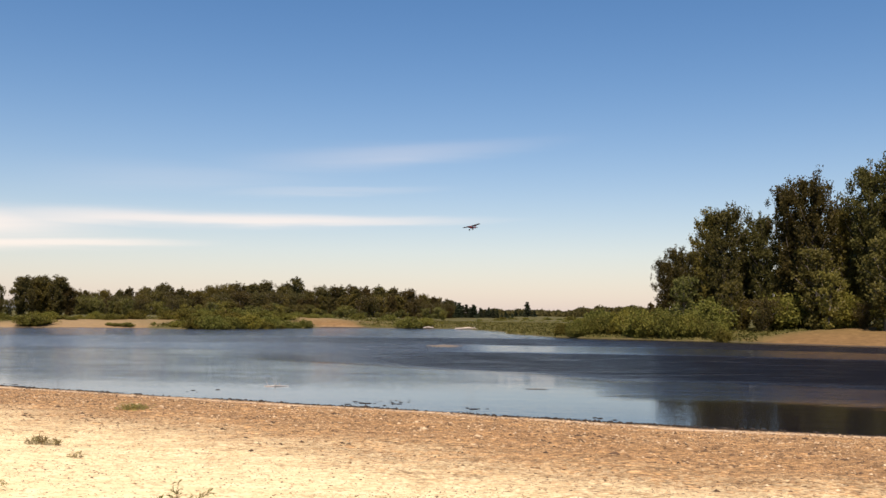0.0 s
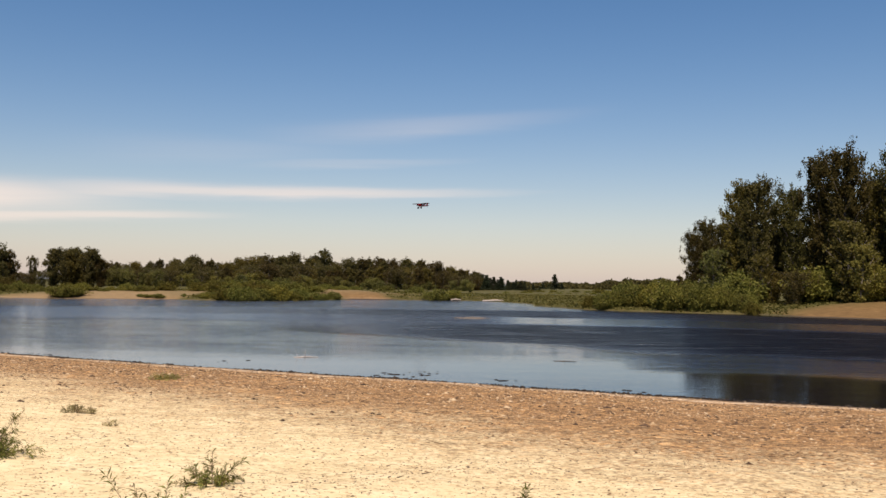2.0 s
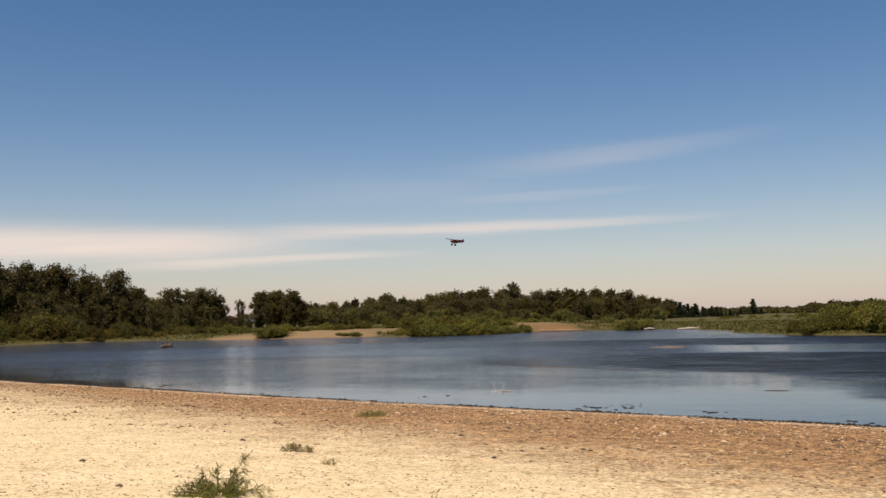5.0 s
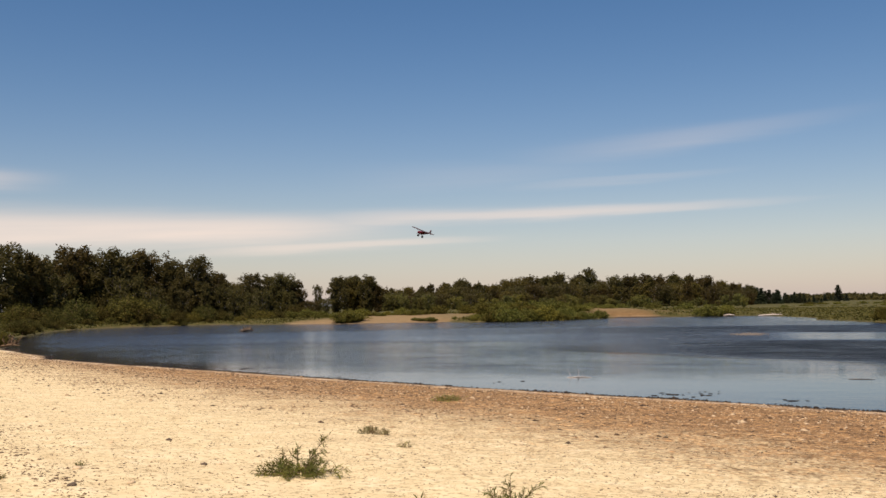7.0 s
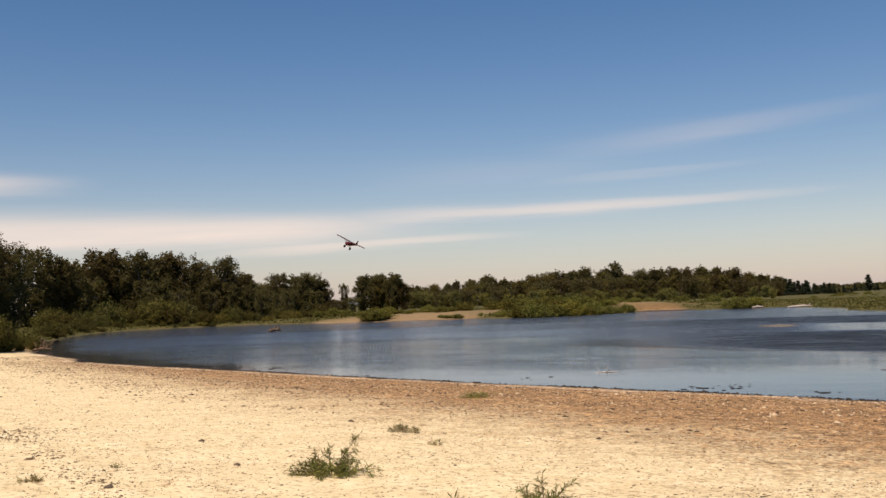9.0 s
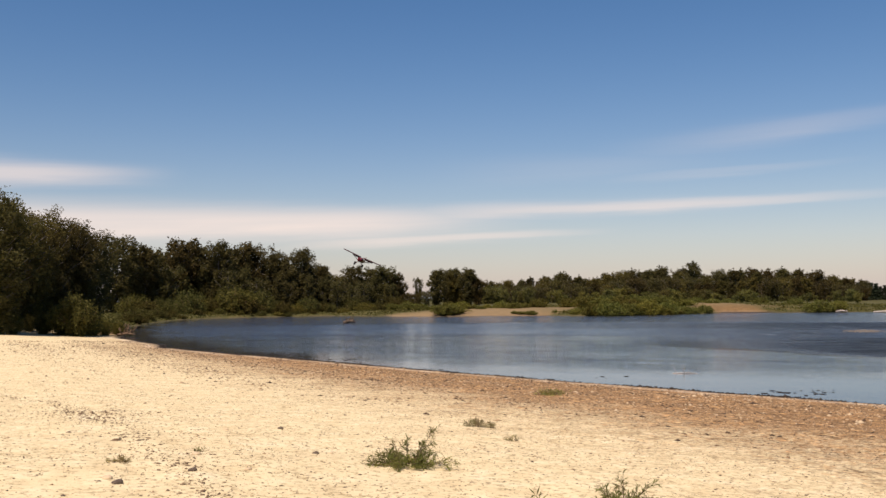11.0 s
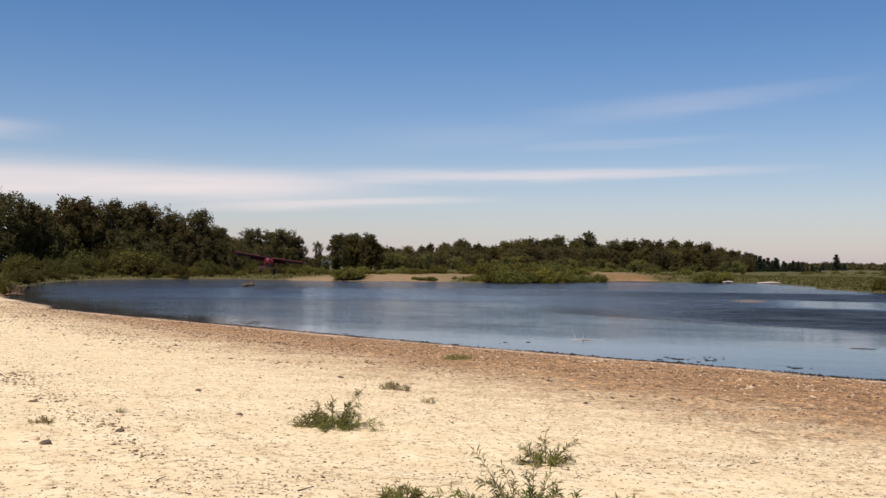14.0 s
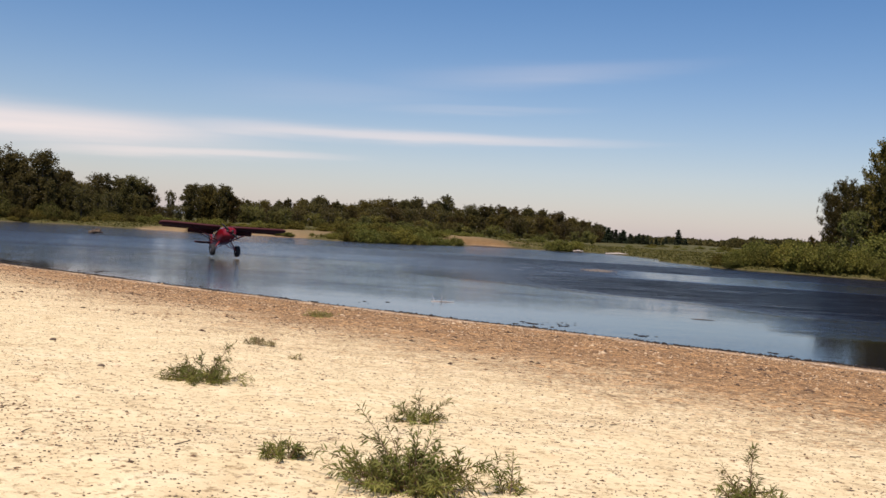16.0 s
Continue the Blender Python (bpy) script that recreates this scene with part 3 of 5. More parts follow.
def tree_model(name, seed, h, width, mat, limbs=34, tuft=0.085, count=42, size=0.34, bare=0.06, peak=0.38, up=0.75, trunk_r=0.28, sprays=5):
    """A broadleaf tree: tapered trunk, upswept limbs, and ragged tufts of leaves along each limb."""
    rng = np.random.default_rng(seed)
    root = new(name)
    bm = bmesh.new()
    lean = rng.normal(0, 0.03, 2) * h

    def axis(k):
        return np.array([lean[0] * k * k + 0.02 * h * math.sin(k * 5 + seed), lean[1] * k * k + 0.02 * h * math.cos(k * 4 + seed), h * k])

    ks = np.linspace(0, 1, 9)
    tube(bm, [tuple(axis(k) - np.array([0, 0, 0.6 if k == 0 else 0])) for k in ks * 0.96], [trunk_r * (1 - 0.88 * k) * (1.35 if k == 0 else 1) for k in ks], 7)
    tufts = []
    for i in range(limbs):
        k = bare + (0.94 - bare) * (i + rng.uniform(0, 1)) / limbs
        q = (k - bare) / (1 - bare)
        prof = (q / peak) ** 0.5 if q < peak else (1 - ((q - peak) / (1 - peak)) ** 2.6) ** 0.6
        reach = width * 0.5 * max(0.16, prof) * rng.uniform(0.55, 1.12)
        a = i * 2.4 + rng.uniform(-0.6, 0.6)
        p0 = axis(k * 0.93)
        rise = up * reach * rng.uniform(0.35, 1.15)
        p2 = p0 + np.array([math.cos(a) * reach, math.sin(a) * reach, rise])
        p2[2] = min(p2[2], h * rng.uniform(0.9, 1.0))
        p1 = (p0 + p2) / 2 + np.array([0, 0, -0.12 * reach])
        tube(bm, [tuple(p0), tuple(p1), tuple(p2)], [trunk_r * 0.34 * (1 - 0.6 * k), trunk_r * 0.2 * (1 - 0.5 * k), 0.02], 5)
        for s in rng.uniform(0.3, 1.05, sprays):
            c = p0 * (1 - s) ** 2 + p1 * 2 * s * (1 - s) + p2 * s * s
            r = width * tuft * rng.uniform(0.6, 1.35)
            c = c + rng.normal(0, width * 0.055, 3) + np.array([0, 0, -0.04 * width * rng.random()])
            c[2] = max(c[2], r * 0.6)
            tufts.append((*c, r))
    tufts += [(*(axis(k) + rng.normal(0, 0.03 * width, 3)), width * tuft * 0.7) for k in (0.86, 0.9, 0.94, 0.97)]
    part("trunk", bm, BARK, root)
    link("crown", quads_mesh("crown", tufts_to_leaves(rng, tufts, count, size), mat), root)
    return root


def fir_model(name, seed, h, width, mat, size=0.4):
    """A conifer: straight trunk and drooping whorls of needle sprays."""
    rng = np.random.default_rng(seed)
    root = new(name)
    bm = bmesh.new()
    tube(bm, [(0, 0, -0.5), (0, 0, h * 0.5), (0, 0, h)], [h * 0.02, h * 0.012, 0.02], 6)
    pts = []
    k = 0.1
    while k < 0.99:
        reach = width * 0.5 * (1 - k) ** 0.8 * rng.uniform(0.75, 1.1) + 0.12
        for a in rng.uniform(0, math.tau, 7):
            s = np.linspace(0.15, 1, max(4, int(reach * 5)))
            d = reach * rng.uniform(0.7, 1.1)
            pts.append(np.stack([np.cos(a) * s * d, np.sin(a) * s * d, k * h - 0.35 * d * s ** 1.5 + 0 * s], 1))
            if rng.random() < 0.5:
                tube(bm, [(0, 0, k * h), (math.cos(a) * d, math.sin(a) * d, k * h - 0.35 * d)], [0.04, 0.01], 4)
        k += 0.55 / h * rng.uniform(0.8, 1.3)
    c = np.concatenate(pts)
    c = np.repeat(c, 3, axis=0) + rng.normal(0, size * 0.35, (len(c) * 3, 3))
    part("trunk", bm, BARK, root)
    link("crown", quads_mesh("crown", leaf_quads(rng, c, size, 0.4, 0.4), mat), root)
    return root


def shrub_model(name, seed, h, width, mat, stems=40, count=26, size=0.165):
    """A willow shrub: many stems that fan from the root, with sprays of small leaves down to the ground."""
    rng = np.random.default_rng(seed)
    root = new(name)
    bm = bmesh.new()
    tufts = []
    for i in range(stems):
        a, k = i * 2.4 + rng.uniform(-0.4, 0.4), math.sqrt((i + 0.5) / stems)
        r = width * 0.5 * k * rng.uniform(0.7, 1.08)
        top = h * (1.02 - 0.62 * k ** 2.2) * rng.uniform(0.68, 1.0)
        p0, p2 = np.array([0.15 * math.cos(a), 0.15 * math.sin(a), -0.3]), np.array([math.cos(a) * r, math.sin(a) * r, top])
        p1 = p0 * 0.55 + p2 * 0.45 + np.array([0, 0, 0.12 * h])
        tube(bm, [tuple(p0), tuple(p1), tuple(p2)], [0.045, 0.028, 0.008], 4)
        for s in np.linspace(0.25, 1.0, 6):
            c = p0 * (1 - s) ** 2 + p1 * 2 * s * (1 - s) + p2 * s * s + rng.normal(0, 0.035 * width, 3)
            c[2] = max(c[2], 0.25)
            tufts.append((*c, width * 0.08 * rng.uniform(0.6, 1.3)))
    part("stem_clump", bm, TWIG, root)
    link("crown", quads_mesh("crown", tufts_to_leaves(rng, tufts, count, size), mat), root)
    return root


def polar(az, d):
    return -math.sin(radians(az)) * d, math.cos(radians(az)) * d


def plant(model, height, az, d, h, rng, widen=1.0, sink=0.0):
    """A copy of a model of that height, scaled to h, d metres from the viewer at az degrees to the left of +y."""
    x, y = polar(az, d)
    k = h / height
    w = k * widen
    return copy_thing(model, pose(x, y, gz(x, y) - sink, rng.normal(0, 1.5), rng.normal(0, 1.5), rng.uniform(0, 360)) @ Matrix.Diagonal((w, w, k, 1)))


COTTON = [tagged(tree_model("cottonwood_tree", 11 + i, 18, 8.5 + i % 2, LEAF_COTTON, 64, 0.08, 26, 0.28, 0.02, 0.5, 0.85), "tall green cottonwood tree on the wooded river bank", "tree", "trees along the far bank") for i in range(6)]
SLIM = [tagged(tree_model("slender_tree", 131 + i, 18, 6.5 + i % 2, LEAF_COTTON, 44, 0.10, 22, 0.33, 0.0, 0.5, 0.9, 0.22), "slender dark green tree in the far wood", "tree", "trees along the far bank") for i in range(5)]
ROUND = [tagged(tree_model("round_tree", 31 + i, 12, 9, LEAF_COTTON, 44, 0.085, 17, 0.26, 0.02, 0.5, 0.8), "broad dark green tree in the far bank wood", "tree", "trees along the far bank") for i in range(4)]
YOUNG = [tagged(tree_model("young_tree", 151 + i, 8, 5.5, LEAF_YOUNG, 32, 0.10, 15, 0.24, 0.0, 0.45, 0.9, 0.14), "bright green young tree before the far wood", "tree", "young trees along the far bank") for i in range(4)]
TALL = [tagged(tree_model("black_cottonwood", 51 + i, 25, 8.5 + i % 2, LEAF_DARK, 96, 0.072, 36, 0.225, 0.02, 0.55, 1.1, 0.4, 6), "tall dark cottonwood above the opposite sand bank", "tree", "tall trees over the sand bank") for i in range(6)]
SAPLING = [tagged(tree_model("cottonwood_sapling", 171 + i, 10, 5, LEAF_YOUNG, 44, 0.075, 20, 0.17, 0.0, 0.42, 1.3, 0.15), "pale olive young cottonwood above the sand bank", "tree", "young trees over the sand bank") for i in range(3)]
FIRS = [tagged(fir_model("fir_tree", 71 + i, 12, 4.6, LEAF_FIR), "dark green narrow fir tree", "tree", "firs along the far bank") for i in range(2)]
NEARWOOD = [tagged(tree_model("bank_cottonwood", 191 + i, 18, 9.5, LEAF_COTTON, 84, 0.08, 52, 0.16, 0.02, 0.5, 0.8, 0.3), "big olive cottonwood at the end of the beach", "tree", "trees at the end of the beach") for i in range(4)]
OLIVES = [tagged(shrub_model("olive_willow", 111 + i, 4, 6.5, LEAF_OLIVE, 40, 34, 0.13), "olive green willow shrub on the grassy bank", "shrub", "willow shrubs along the bank") for i in range(4)]
SHRUBS = [tagged(shrub_model("willow_shrub", 91 + i, 4, 6.5, LEAF_WILLOW), "bright green willow shrub at the water's edge", "shrub", "willow shrubs along the bank") for i in range(5)]
MODELS = COTTON + SLIM + ROUND + YOUNG + TALL + SAPLING + FIRS + NEARWOOD + OLIVES + SHRUBS
MODEL_TOP = {m.name: float(np.percentile([v.co.z for c in m.children if c.name.startswith('crown') for v in c.data.vertices], 99.4)) for m in MODELS}


def grow(models, rows, seed, widen=1.0, spread=0.0, sink=0.0):
    """rows: azimuth, distance and the elevation of the top in degrees as seen from the beach."""
    rng = np.random.default_rng(seed)
    for n, (az, d, el) in enumerate(rows):
        d2 = d + rng.uniform(-spread, spread)
        x, y = polar(az, d2)
        h = 3.6 + d2 * math.tan(radians(el)) - gz(x, y) + sink
        mod = models[(n * 3 + seed) % len(models)]
        plant(mod, MODEL_TOP[mod.name], az, d2, max(h, 0.6), rng, widen, sink)
        if models in (SHRUBS, OLIVES) and d > 110 and n + 1 < len(rows):
            # a lower neighbour closes the hedge towards the next one
            k = rng.uniform(0.35, 0.65)
            az2, d3 = az + (rows[n + 1][0] - az) * k, d + rng.uniform(-2, 4)
            if abs(rows[n + 1][0] - az) < 1.7:
                plant(models[(n + 1) % len(models)], MODEL_TOP[models[(n + 1) % len(models)].name], az2, d3, max(h * rng.uniform(0.6, 0.85), 0.6), rng, widen * 1.35, sink)


def fill_wood(models, crest, step, near, far, low, high, seed, widen=1.0):
    """Closes a wood: trees at even steps of azimuth whose tops keep under the line of the crest trees."""
    rng = np.random.default_rng(seed)
    line = sorted((az, el) for az, _, el in crest)
    azs, els = [p[0] for p in line], [p[1] for p in line]
    rows, az = [], azs[0]
    while az < azs[-1]:
        rows.append((az + rng.uniform(-.3, .3) * step, rng.uniform(near, far), float(np.interp(az, azs, els)) * rng.uniform(low, high)))
        az += step
    rng.shuffle(rows)
    grow(models, [tuple(r) for r in rows], seed, widen)


# wooded point at the end of the beach
POINT = [(53, 100, 6.6), (50.5, 108, 6.3), (48.6, 98, 5.6), (47.3, 114, 5.0), (46.0, 121, 4.6), (44.8, 127, 4.3), (43.6, 133, 3.9)]
grow(NEARWOOD, POINT, 1, 1.2)
fill_wood(NEARWOOD, POINT, 1.0, 108, 138, 0.6, 0.86, 41, 1.15)
grow(NEARWOOD, [(54, 92, 3.6), (51.6, 96, 2.9), (50.4, 97, 2.4), (49.2, 106, 2.8), (47.8, 110, 2.2), (46.8, 116, 2.4), (45.6, 120, 1.9), (44.4, 126, 2.0)], 2, 1.2)
# left bank wood
LEFT = [(42.3, 222, 3.6), (40.7, 226, 3.1), (38.9, 230, 3.55), (38.0, 236, 3.1), (36.8, 232, 3.35), (35.9, 238, 3.0), (34.7, 236, 3.3), (33.4, 240, 2.7), (32.0, 234, 2.95), (30.7, 242, 2.0), (28.9, 240, 1.95), (27.9, 244, 1.8), (27.0, 240, 1.95), (26.2, 242, 1.5)]
grow(COTTON, LEFT, 3, 1.2, 3)
fill_wood(COTTON, LEFT, 0.6, 240, 262, 0.62, 0.86, 22, 1.1)
fill_wood(ROUND + SLIM[:2], LEFT, 0.9, 224, 234, 0.35, 0.6, 4, 1.0)
# wood behind the sand bar
grow(SLIM[:2], [(24.9, 300, 1.25)], 5, 0.8)
KNOLL = [(23.8, 300, 1.7), (22.9, 306, 1.75), (21.9, 302, 1.75), (21.4, 306, 1.2)]
grow(COTTON, KNOLL, 6, 1.25, 3)
fill_wood(COTTON + SLIM, KNOLL, 0.4, 304, 318, 0.75, 0.97, 43, 1.0)
CREST = [(21.0, 400, .95), (20.6, 390, 1.0), (19.5, 396, 1.05), (18.3, 400, 1.2), (17.2, 396, 1.25), (16.3, 400, 1.5), (15.3, 400, 1.25), (14.4, 404, 1.1), (13.7, 400, 1.4), (12.9, 396, 1.5), (12.2, 402, 1.6), (11.3, 396, 1.55), (10.4, 400, 1.75), (9.6, 398, 1.5), (8.7, 396, 1.95), (8.0, 404, 1.2),
         (7.2, 400, 1.5), (6.4, 396, 1.5), (5.5, 402, 1.55), (4.6, 400, 1.5), (3.8, 398, 1.55), (2.9, 404, 1.45), (1.9, 400, 1.4), (1.2, 404, 1.1), (.4, 402, .95), (-.5, 410, .75)]
grow(SLIM + COTTON[:2], CREST, 7, 1.15, 6)
fill_wood(SLIM, CREST, 0.36, 404, 430, 0.74, 1.0, 21, 1.15)
fill_wood(SLIM + ROUND, CREST, 0.42, 366, 392, 0.45, 0.75, 23, 1.25)
grow(ROUND, [(25.6, 285, .35), (25.1, 292, .3), (24.4, 290, .45), (26.3, 270, .5), (24.9, 330, .4), (25.4, 340, .35)], 45, 1.4)
# young trees and tall willows before it
MIDRNG = np.random.default_rng(14)
grow(YOUNG + ROUND[:1], [(21.2 - 0.36 * i, MIDRNG.uniform(300, 356), 0.5 - 0.008 * i + 0.13 * math.sin(i * 0.9) + MIDRNG.uniform(-.25, .22)) for i in range(60)], 9, 1.35)
FIR_RNG = np.random.default_rng(4)
grow(FIRS, [(1.2 - 0.2 * i + FIR_RNG.uniform(-.08, .08), 432 + FIR_RNG.uniform(-8, 8), .86 - .028 * i + FIR_RNG.uniform(-.2, .1)) for i in range(28)], 10, 2.3)
grow(FIRS, [(-5.1, 640, .72), (-5.5, 660, .25), (-4.7, 660, .2), (-4.4, 650, .26)], 10, 2.3)
grow(SLIM + FIRS, [(-8.7, 430, .25), (-9.2, 436, .38), (-9.9, 430, .28), (-10.5, 440, .42), (-11.2, 434, .62), (-11.8, 430, .5), (-12.3, 436, .75), (-7.9, 440, .12)], 28, 1.2)
# tall trees over the opposite sand bank
BANK = [(-13.0, 172, 3.2), (-13.75, 172, 3.95), (-14.7, 176, 3.8), (-15.7, 168, 6.0), (-16.5, 166, 6.25), (-17.5, 176, 5.0), (-18.6, 170, 5.75), (-20.1, 166, 7.4), (-21.2, 164, 7.75), (-22.6, 174, 6.2), (-23.3, 168, 6.1), (-24.6, 162, 8.3), (-26.1, 164, 9.3), (-28, 166, 9.0)]
grow(TALL, BANK, 11, 0.8, 1)
fill_wood(TALL, BANK, 0.95, 180, 194, 0.5, 0.74, 24, 1.1)
grow(SAPLING, [(-14.1, 163, 2.3), (-16.9, 160, 2.0), (-21.5, 156, 3.9), (-22.1, 154, 2.6), (-24.9, 152, 4.6), (-25.9, 150, 3.6)], 12, 1.05, 1)
grow(ROUND[:2] + SHRUBS[:2], [(-15.6, 158, .9), (-17.4, 160, 1.0), (-18.6, 158, 1.1), (-19.6, 160, 1.2), (-22.8, 158, 1.3), (-23.8, 156, .9), (-26.6, 154, 1.2)], 26, 1.2, 2)
grow(SHRUBS, [(-2.2, 290, -.34), (-3.2, 300, -.32), (-4.2, 296, -.38), (-5.3, 300, -.34), (-6.4, 290, -.4), (-7.4, 296, -.3), (-8.4, 290, -.2), (-9.4, 300, -.1), (-3.6, 360, -.2), (-5.0, 370, -.2), (-6.3, 366, -.18), (-7.7, 360, -.1)], 20, 2.2, 6, 0.4)
# shrubs: island on the opposite side, banks, point
grow(SHRUBS, [(-7.2, 156, -.55), (-8.0, 155, -.3), (-8.9, 154, -.1), (-9.8, 154, .1), (-10.7, 153, .2), (-11.6, 152, .25), (-12.5, 152, .25), (-13.4, 150, .2), (-14.2, 149, .1), (-15.0, 149, -.05), (-15.8, 148, -.3), (-16.4, 147, -.75)], 13, 0.95, 2, 0.4)
grow(SHRUBS, [(-9.3, 162, .3), (-11.2, 162, .45), (-13.0, 160, .4)], 14, 1.0, 2, 0.4)
grow(SHRUBS, [(16.8, 194, -0.73), (15.6, 190, -0.63), (14.5, 189, -0.42), (13.5, 188, -0.33), (12.4, 190, -0.38), (11.4, 193, -0.22), (10.3, 198, -0.40), (9.2, 206, -0.55), (8.2, 213, -0.50), (3.9, 222, -0.60), (2.6, 226, -0.52), (1.9, 222, -0.28), (.6, 230, -0.62), (-.9, 234, -0.64)], 15, 1.3, 2, 0.4)
grow(SHRUBS, [(17.8, 215, -0.10), (15.9, 212, -0.05), (14.9, 208, .02), (13.9, 214, 0.05), (12.8, 210, .08), (12.0, 216, 0.10), (10.9, 212, .05), (10.2, 222, 0.0), (8.6, 232, -0.05), (6.9, 264, -0.15), (5.0, 266, -0.10), (3.2, 246, -0.15), (0.9, 250, -0.30), (-1.6, 250, -0.45), (-3.0, 255, -0.50), (-4.6, 255, -0.55), (-6.0, 250, -0.55)], 16, 1.6, 4, 0.4)
grow(OLIVES, [(41.4, 197, 0.30), (39.9, 202, 0.10), (38.4, 207, 0.55), (37.0, 209, 0.10), (35.7, 209, 0.70), (34.4, 212, 0.50), (33.0, 213, -0.10), (31.5, 215, 0.10), (30.2, 217, -0.30), (28.8, 218, 0.00), (27.4, 218, -0.20), (26.2, 222, 0.10), (24.8, 230, -0.30)], 17, 1.05, 3, 0.4)
grow(OLIVES, [(46.2, 102, -.7), (45.2, 101, -.1), (44.5, 100, .3), (43.7, 101, -.6), (43.0, 103, -1.0), (42.3, 107, -1.15), (47.8, 98, -.6), (49.2, 100, -.6), (50.6, 98, -.4), (46.9, 104, -.8)], 18, 0.75, 1)
grow(OLIVES, [(41.6, 153, -.55), (41.0, 168, -.45), (40.2, 182, -.42), (39.3, 191, -.55), (37.9, 200, -.5), (36.7, 206, -.45), (35.5, 207, -.55), (34.2, 207, -.62), (32.7, 209, -.72), (31.2, 212, -.62), (29.7, 215, -.75), (28.4, 213, -.66)], 25, 1.2, 1, 0.3)
grow(SHRUBS, [(26.4 - 0.8 * i, 214 + 4 * math.sin(i * 2.0), -0.30 + 0.12 * math.sin(i * 1.7)) for i in range(11)], 27, 1.5, 2, 0.3)
grow(SHRUBS, [(23.3, 194, -.38), (22.7, 196, -.55), (19.2, 196, -.80), (18.2, 193, -.76)], 19, 2.2, .5)
for m_ in MODELS:
    for o in (*m_.children_recursive, m_):
        bpy.data.objects.remove(o)


# ---------------------------------------------------------------- the far woods and bank grass
def build_far_woods():
    rng = np.random.default_rng(5)
    lob = []
    for i in range(800):
        az = rng.uniform(-15.5, -2.5)
        d = rng.uniform(820, 1250)
        h = 3.6 + d * math.tan(radians(rng.uniform(0.02, 0.16) + (rng.uniform(0.05, 0.22) if rng.random() < .12 else 0)))
        if az < -8:
            h += d * 0.0035
        x, y = polar(az, d)
        r = rng.uniform(4, 9)
        lob.append((x, y, h * 0.5, r, r, h * 0.5))
    tagged(link("far_woods", quads_mesh("far_woods", lobes_to_leaves(rng, lob, 1.2, 1.6), LEAF_COTTON)), "distant tree line beyond the river bend", "trees", kind="stuff")


def build_grass():
    """Rough grass on the green banks."""
    rng = np.random.default_rng(8)
    az = rng.uniform(-26, 52, 260000)
    d = rng.uniform(84, 262, 260000)
    x, y = -np.sin(np.radians(az)) * d, np.cos(np.radians(az)) * d
    z, off, g, _ = terrain(x, y)
    ok = (off > 0.2) & (off < 45) & (g * rng.uniform(0.7, 1.3, len(g)) > 0.75)
    c = np.stack([x, y, z], 1)[ok]
    n = len(c)
    a = rng.uniform(0, math.tau, n)
    w, h = rng.uniform(0.14, 0.36, n), rng.uniform(0.10, 0.3, n)
    side = np.stack([np.cos(a) * w, np.sin(a) * w, 0 * a], 1)
    up = np.stack([rng.normal(0, .2, n), rng.normal(0, .2, n), h], 1)
    q = np.stack([c - side * 0.5, c + side * 0.5, c + side * 0.7 + up, c - side * 0.2 + up * 0.8], 1)
    tagged(link("bank_grass", quads_mesh("bank_grass", q, GRASS)), "rough green and straw grass on the banks", "grass", kind="stuff")


build_far_woods()
build_grass()


# ---------------------------------------------------------------- beach: stones, wrack, driftwood
def stones_mesh(name, xyz, size, rng, mat, flat=1.0):
    """Loose flattened stones, six corners each, half sunk in the ground."""
    n = len(xyz)
    base = np.array([(1, 0, 0), (0, 1, 0), (-1, 0, 0), (0, -1, 0), (0.1, 0.1, 1), (0, 0, -1)], float)
    tri = np.array([(0, 1, 4), (1, 2, 4), (2, 3, 4), (3, 0, 4), (1, 0, 5), (2, 1, 5), (3, 2, 5), (0, 3, 5)])
    v = base[None] * rng.uniform(0.65, 1.3, (n, 6, 1))
    a = rng.uniform(0, math.tau, n)
    ca, sa = np.cos(a)[:, None], np.sin(a)[:, None]
    sx, sy, sz = size[:, None] * rng.uniform(0.8, 1.6, (n, 1)), size[:, None], size[:, None] * rng.uniform(0.3, 0.65, (n, 1)) * flat
    x, y, z = v[..., 0] * sx, v[..., 1] * sy, v[..., 2] * sz
    p = np.stack([x * ca - y * sa, x * sa + y * ca, z], -1) + xyz[:, None]
    f = (tri[None] + 6 * np.arange(n)[:, None, None]).reshape(-1, 3)
    me = bpy.data.meshes.new(name)
    me.vertices.add(n * 6)
    me.vertices.foreach_set("co", p.astype(np.float32).ravel())
    me.loops.add(len(f) * 3)
    me.loops.foreach_set("vertex_index", f.astype(np.int32).ravel())
    me.polygons.add(len(f))
    me.polygons.foreach_set("loop_start", np.arange(0, len(f) * 3, 3, dtype=np.int32))
    me.materials.append(mat)
    me.update(calc_edges=True)
    me.validate()
    return me


TRACK = ((-18.0, 16.1), (-15.2, 14.7), (-13.6, 13.85), (-12.0, 12.8), (-9.8, 10.9), (-8.4, 9.7), (-7.4, 9.05), (-6.2, 7.8))


